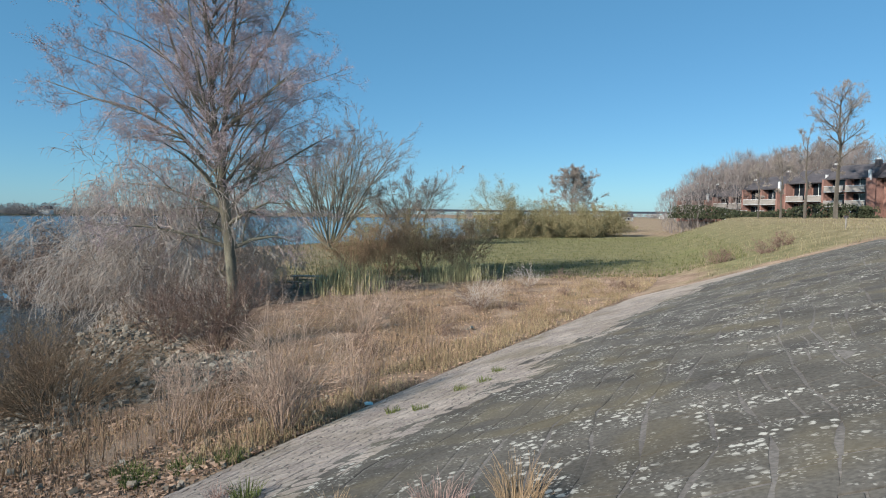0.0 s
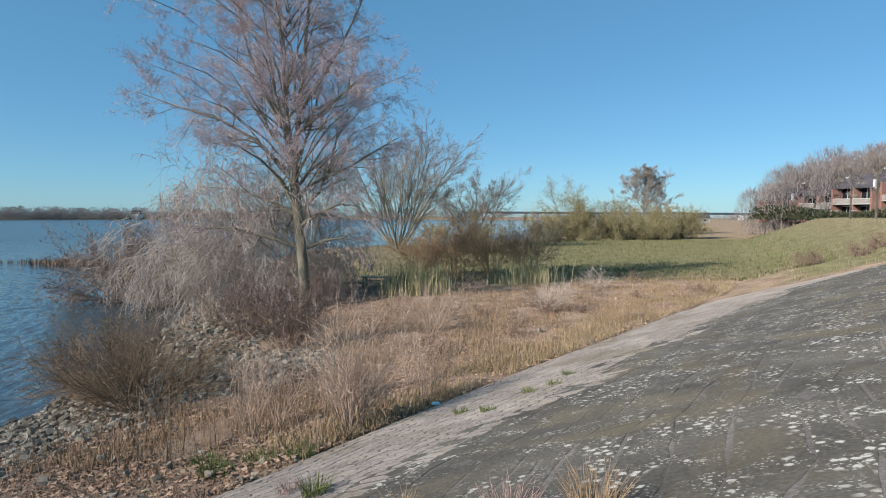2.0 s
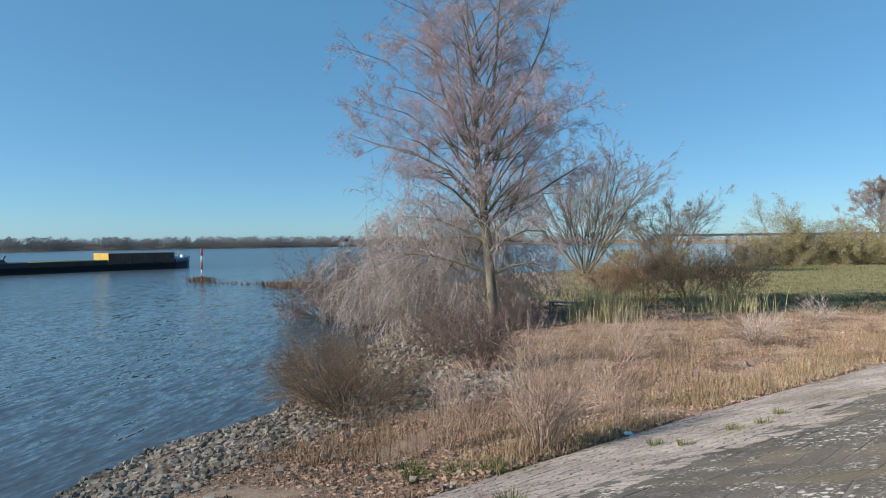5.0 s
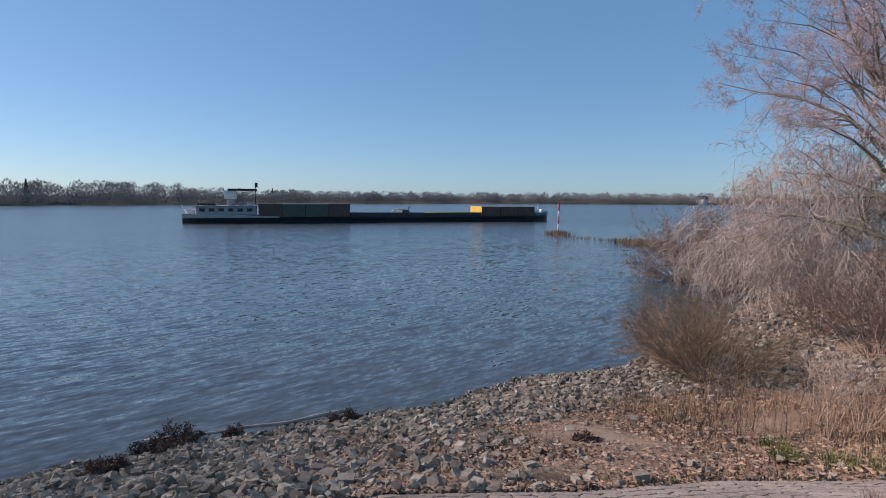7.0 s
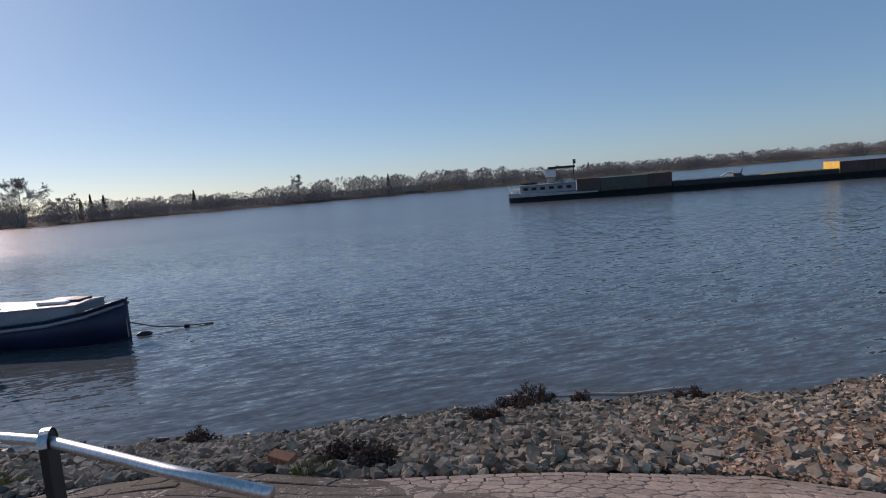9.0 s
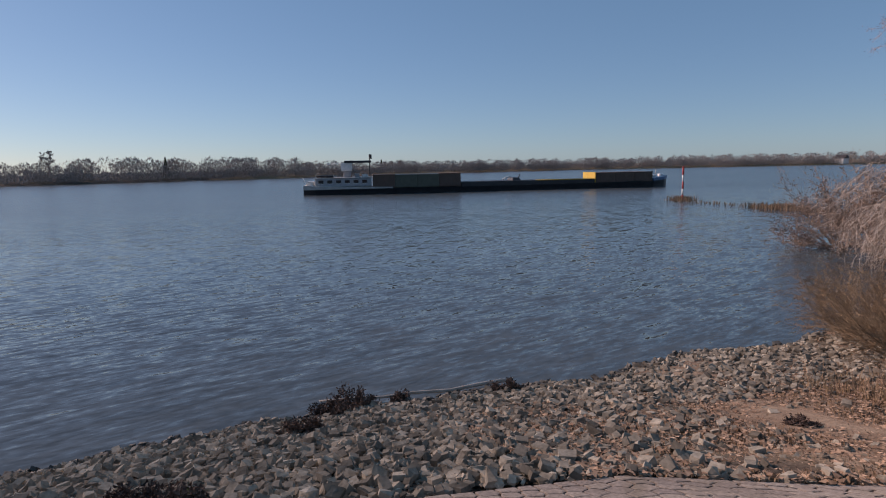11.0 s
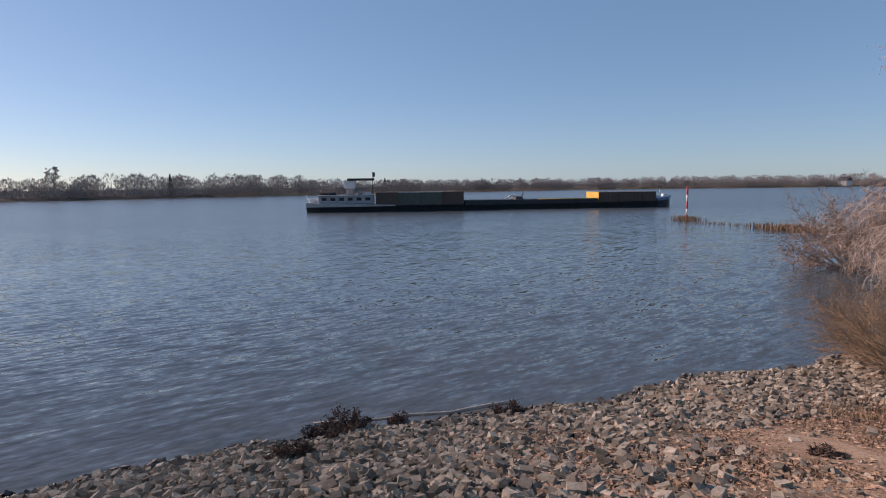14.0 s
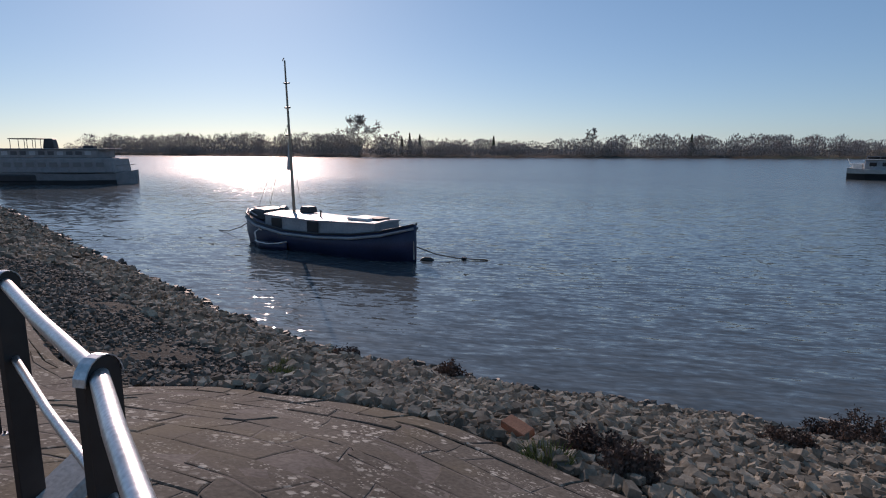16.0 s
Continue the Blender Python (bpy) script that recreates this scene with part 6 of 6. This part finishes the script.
stones_cut = []   # outline on the slope, and whether it is a pale cobble
for r in range(31):
    y = -13.0 + rng.uniform(0, 0.8)
    slant = 0.0
    while y < 26.8:
        wide = rng.choice((0.38, 0.55, 0.7, 0.85, 1.05)) * rng.uniform(0.85, 1.15)
        turn_to = rng.uniform(-0.12, 0.12)
        low_a, low_b, top_a, top_b = y - slant, y + wide - turn_to, y + slant, y + wide + turn_to
        poly = [(low_a, course(r, low_a)), (low_b, course(r, low_b)), (top_b, course(r + 1, top_b)), (top_a, course(r + 1, top_a))]
        middle = sum(p[1] for p in poly) / 4
        if middle > 0.1 and (y < -2.5 or middle > pale_edge(y) + 0.1):
            if wide > 0.75 and rng.random() < 0.25:
                f = rng.uniform(0.35, 0.65)
                left = tuple(a + (b - a) * f for a, b in zip(poly[0], poly[3]))
                right = tuple(a + (b - a) * (f + rng.uniform(-0.1, 0.1)) for a, b in zip(poly[1], poly[2]))
                stones_cut += [([poly[0], poly[1], right, left], False), ([left, right, poly[2], poly[3]], False)]
            else:
                stones_cut.append((poly, False))
        y, slant = y + wide, turn_to
sites = []
d, odd = 0.08, 0
while d < 7.6:   # small pale cobbles along the foot
    odd = 1 - odd
    y = -2.5 + 0.13 * odd
    while y < 26.8:
        wide = rng.uniform(0.2, 0.34)
        if d < pale_edge(y) + 0.35:
            sites.append((y + wide / 2, d + rng.uniform(-0.025, 0.025)))
        y += wide
    d += 0.2
where = np.array(sites)
for k in range(len(sites)):
    span = ((where - where[k]) ** 2).sum(1)
    near = np.argpartition(span, 13)[:13]
    poly = cell_of(sites, k, near[np.argsort(span[near])][1:], 0.24)
    if len(poly) > 2:
        stones_cut.append((poly, True))
flags, pale_flags, alone = [], [], []
for poly, cobble in stones_cut:
    y, d = sum(p[0] for p in poly) / len(poly), sum(p[1] for p in poly) / len(poly)
    rough = y < 1.5 and not cobble
    if cobble:
        v, f = flag(poly, rng, rng.uniform(0.008, 0.018), rng.choice((0.005, 0.008, 0.011)), 0.01)
    else:
        v, f = flag(poly, rng, rng.uniform(0.005, 0.022), rng.choice((0.004, 0.005, 0.007, 0.010, 0.020) if rough else (0.006, 0.008, 0.010)), 0.016 if rough else 0.005)
    v = np.stack(slope_point(np.array([p[0] for p in v]), np.array([p[1] for p in v]), np.array([p[2] for p in v])), 1)
    if not cobble and len(alone) < 260 and ((-7.5 < y < 0.5 and 0.3 < d < 5.6) or (2.5 < y < 8.0 and 3.0 < d < 9.0)):
        alone.append((v, f))
    else:
        (pale_flags if cobble else flags).append((v, f, 0))
for v, f in alone:
    mesh = bpy.data.meshes.new("flagstone")
    mesh.from_pydata(v.tolist(), [], f)
    mesh.materials.append(STONE)
    part("flagstone", mesh, pave)
stones = part("joined_flagstones", joined("joined_flagstones", flags, [STONE]), pave)
stones["kind"] = "stuff"
stones = part("pale_cobbles", joined("pale_cobbles", pale_flags, [LIGHT_STONE]), pave, "pale sandy cobbles along the foot of the slope")
stones["kind"] = "stuff"

shared = []
for v, f in STONES:
    mesh = bpy.data.meshes.new("stone")
    mesh.from_pydata(v.tolist(), [], f.tolist())
    mesh.materials.append(ROCK)
    shared.append(mesh)
for k in single:
    ob = part("stone", shared[rng.randrange(len(shared))], riprap)
    ob.matrix_basis = Matrix.LocRotScale(lying[k], Euler((rng.gauss(0, 0.3), rng.gauss(0, 0.3), rng.uniform(0, 6.28))), (bed[k, 3],) * 3)
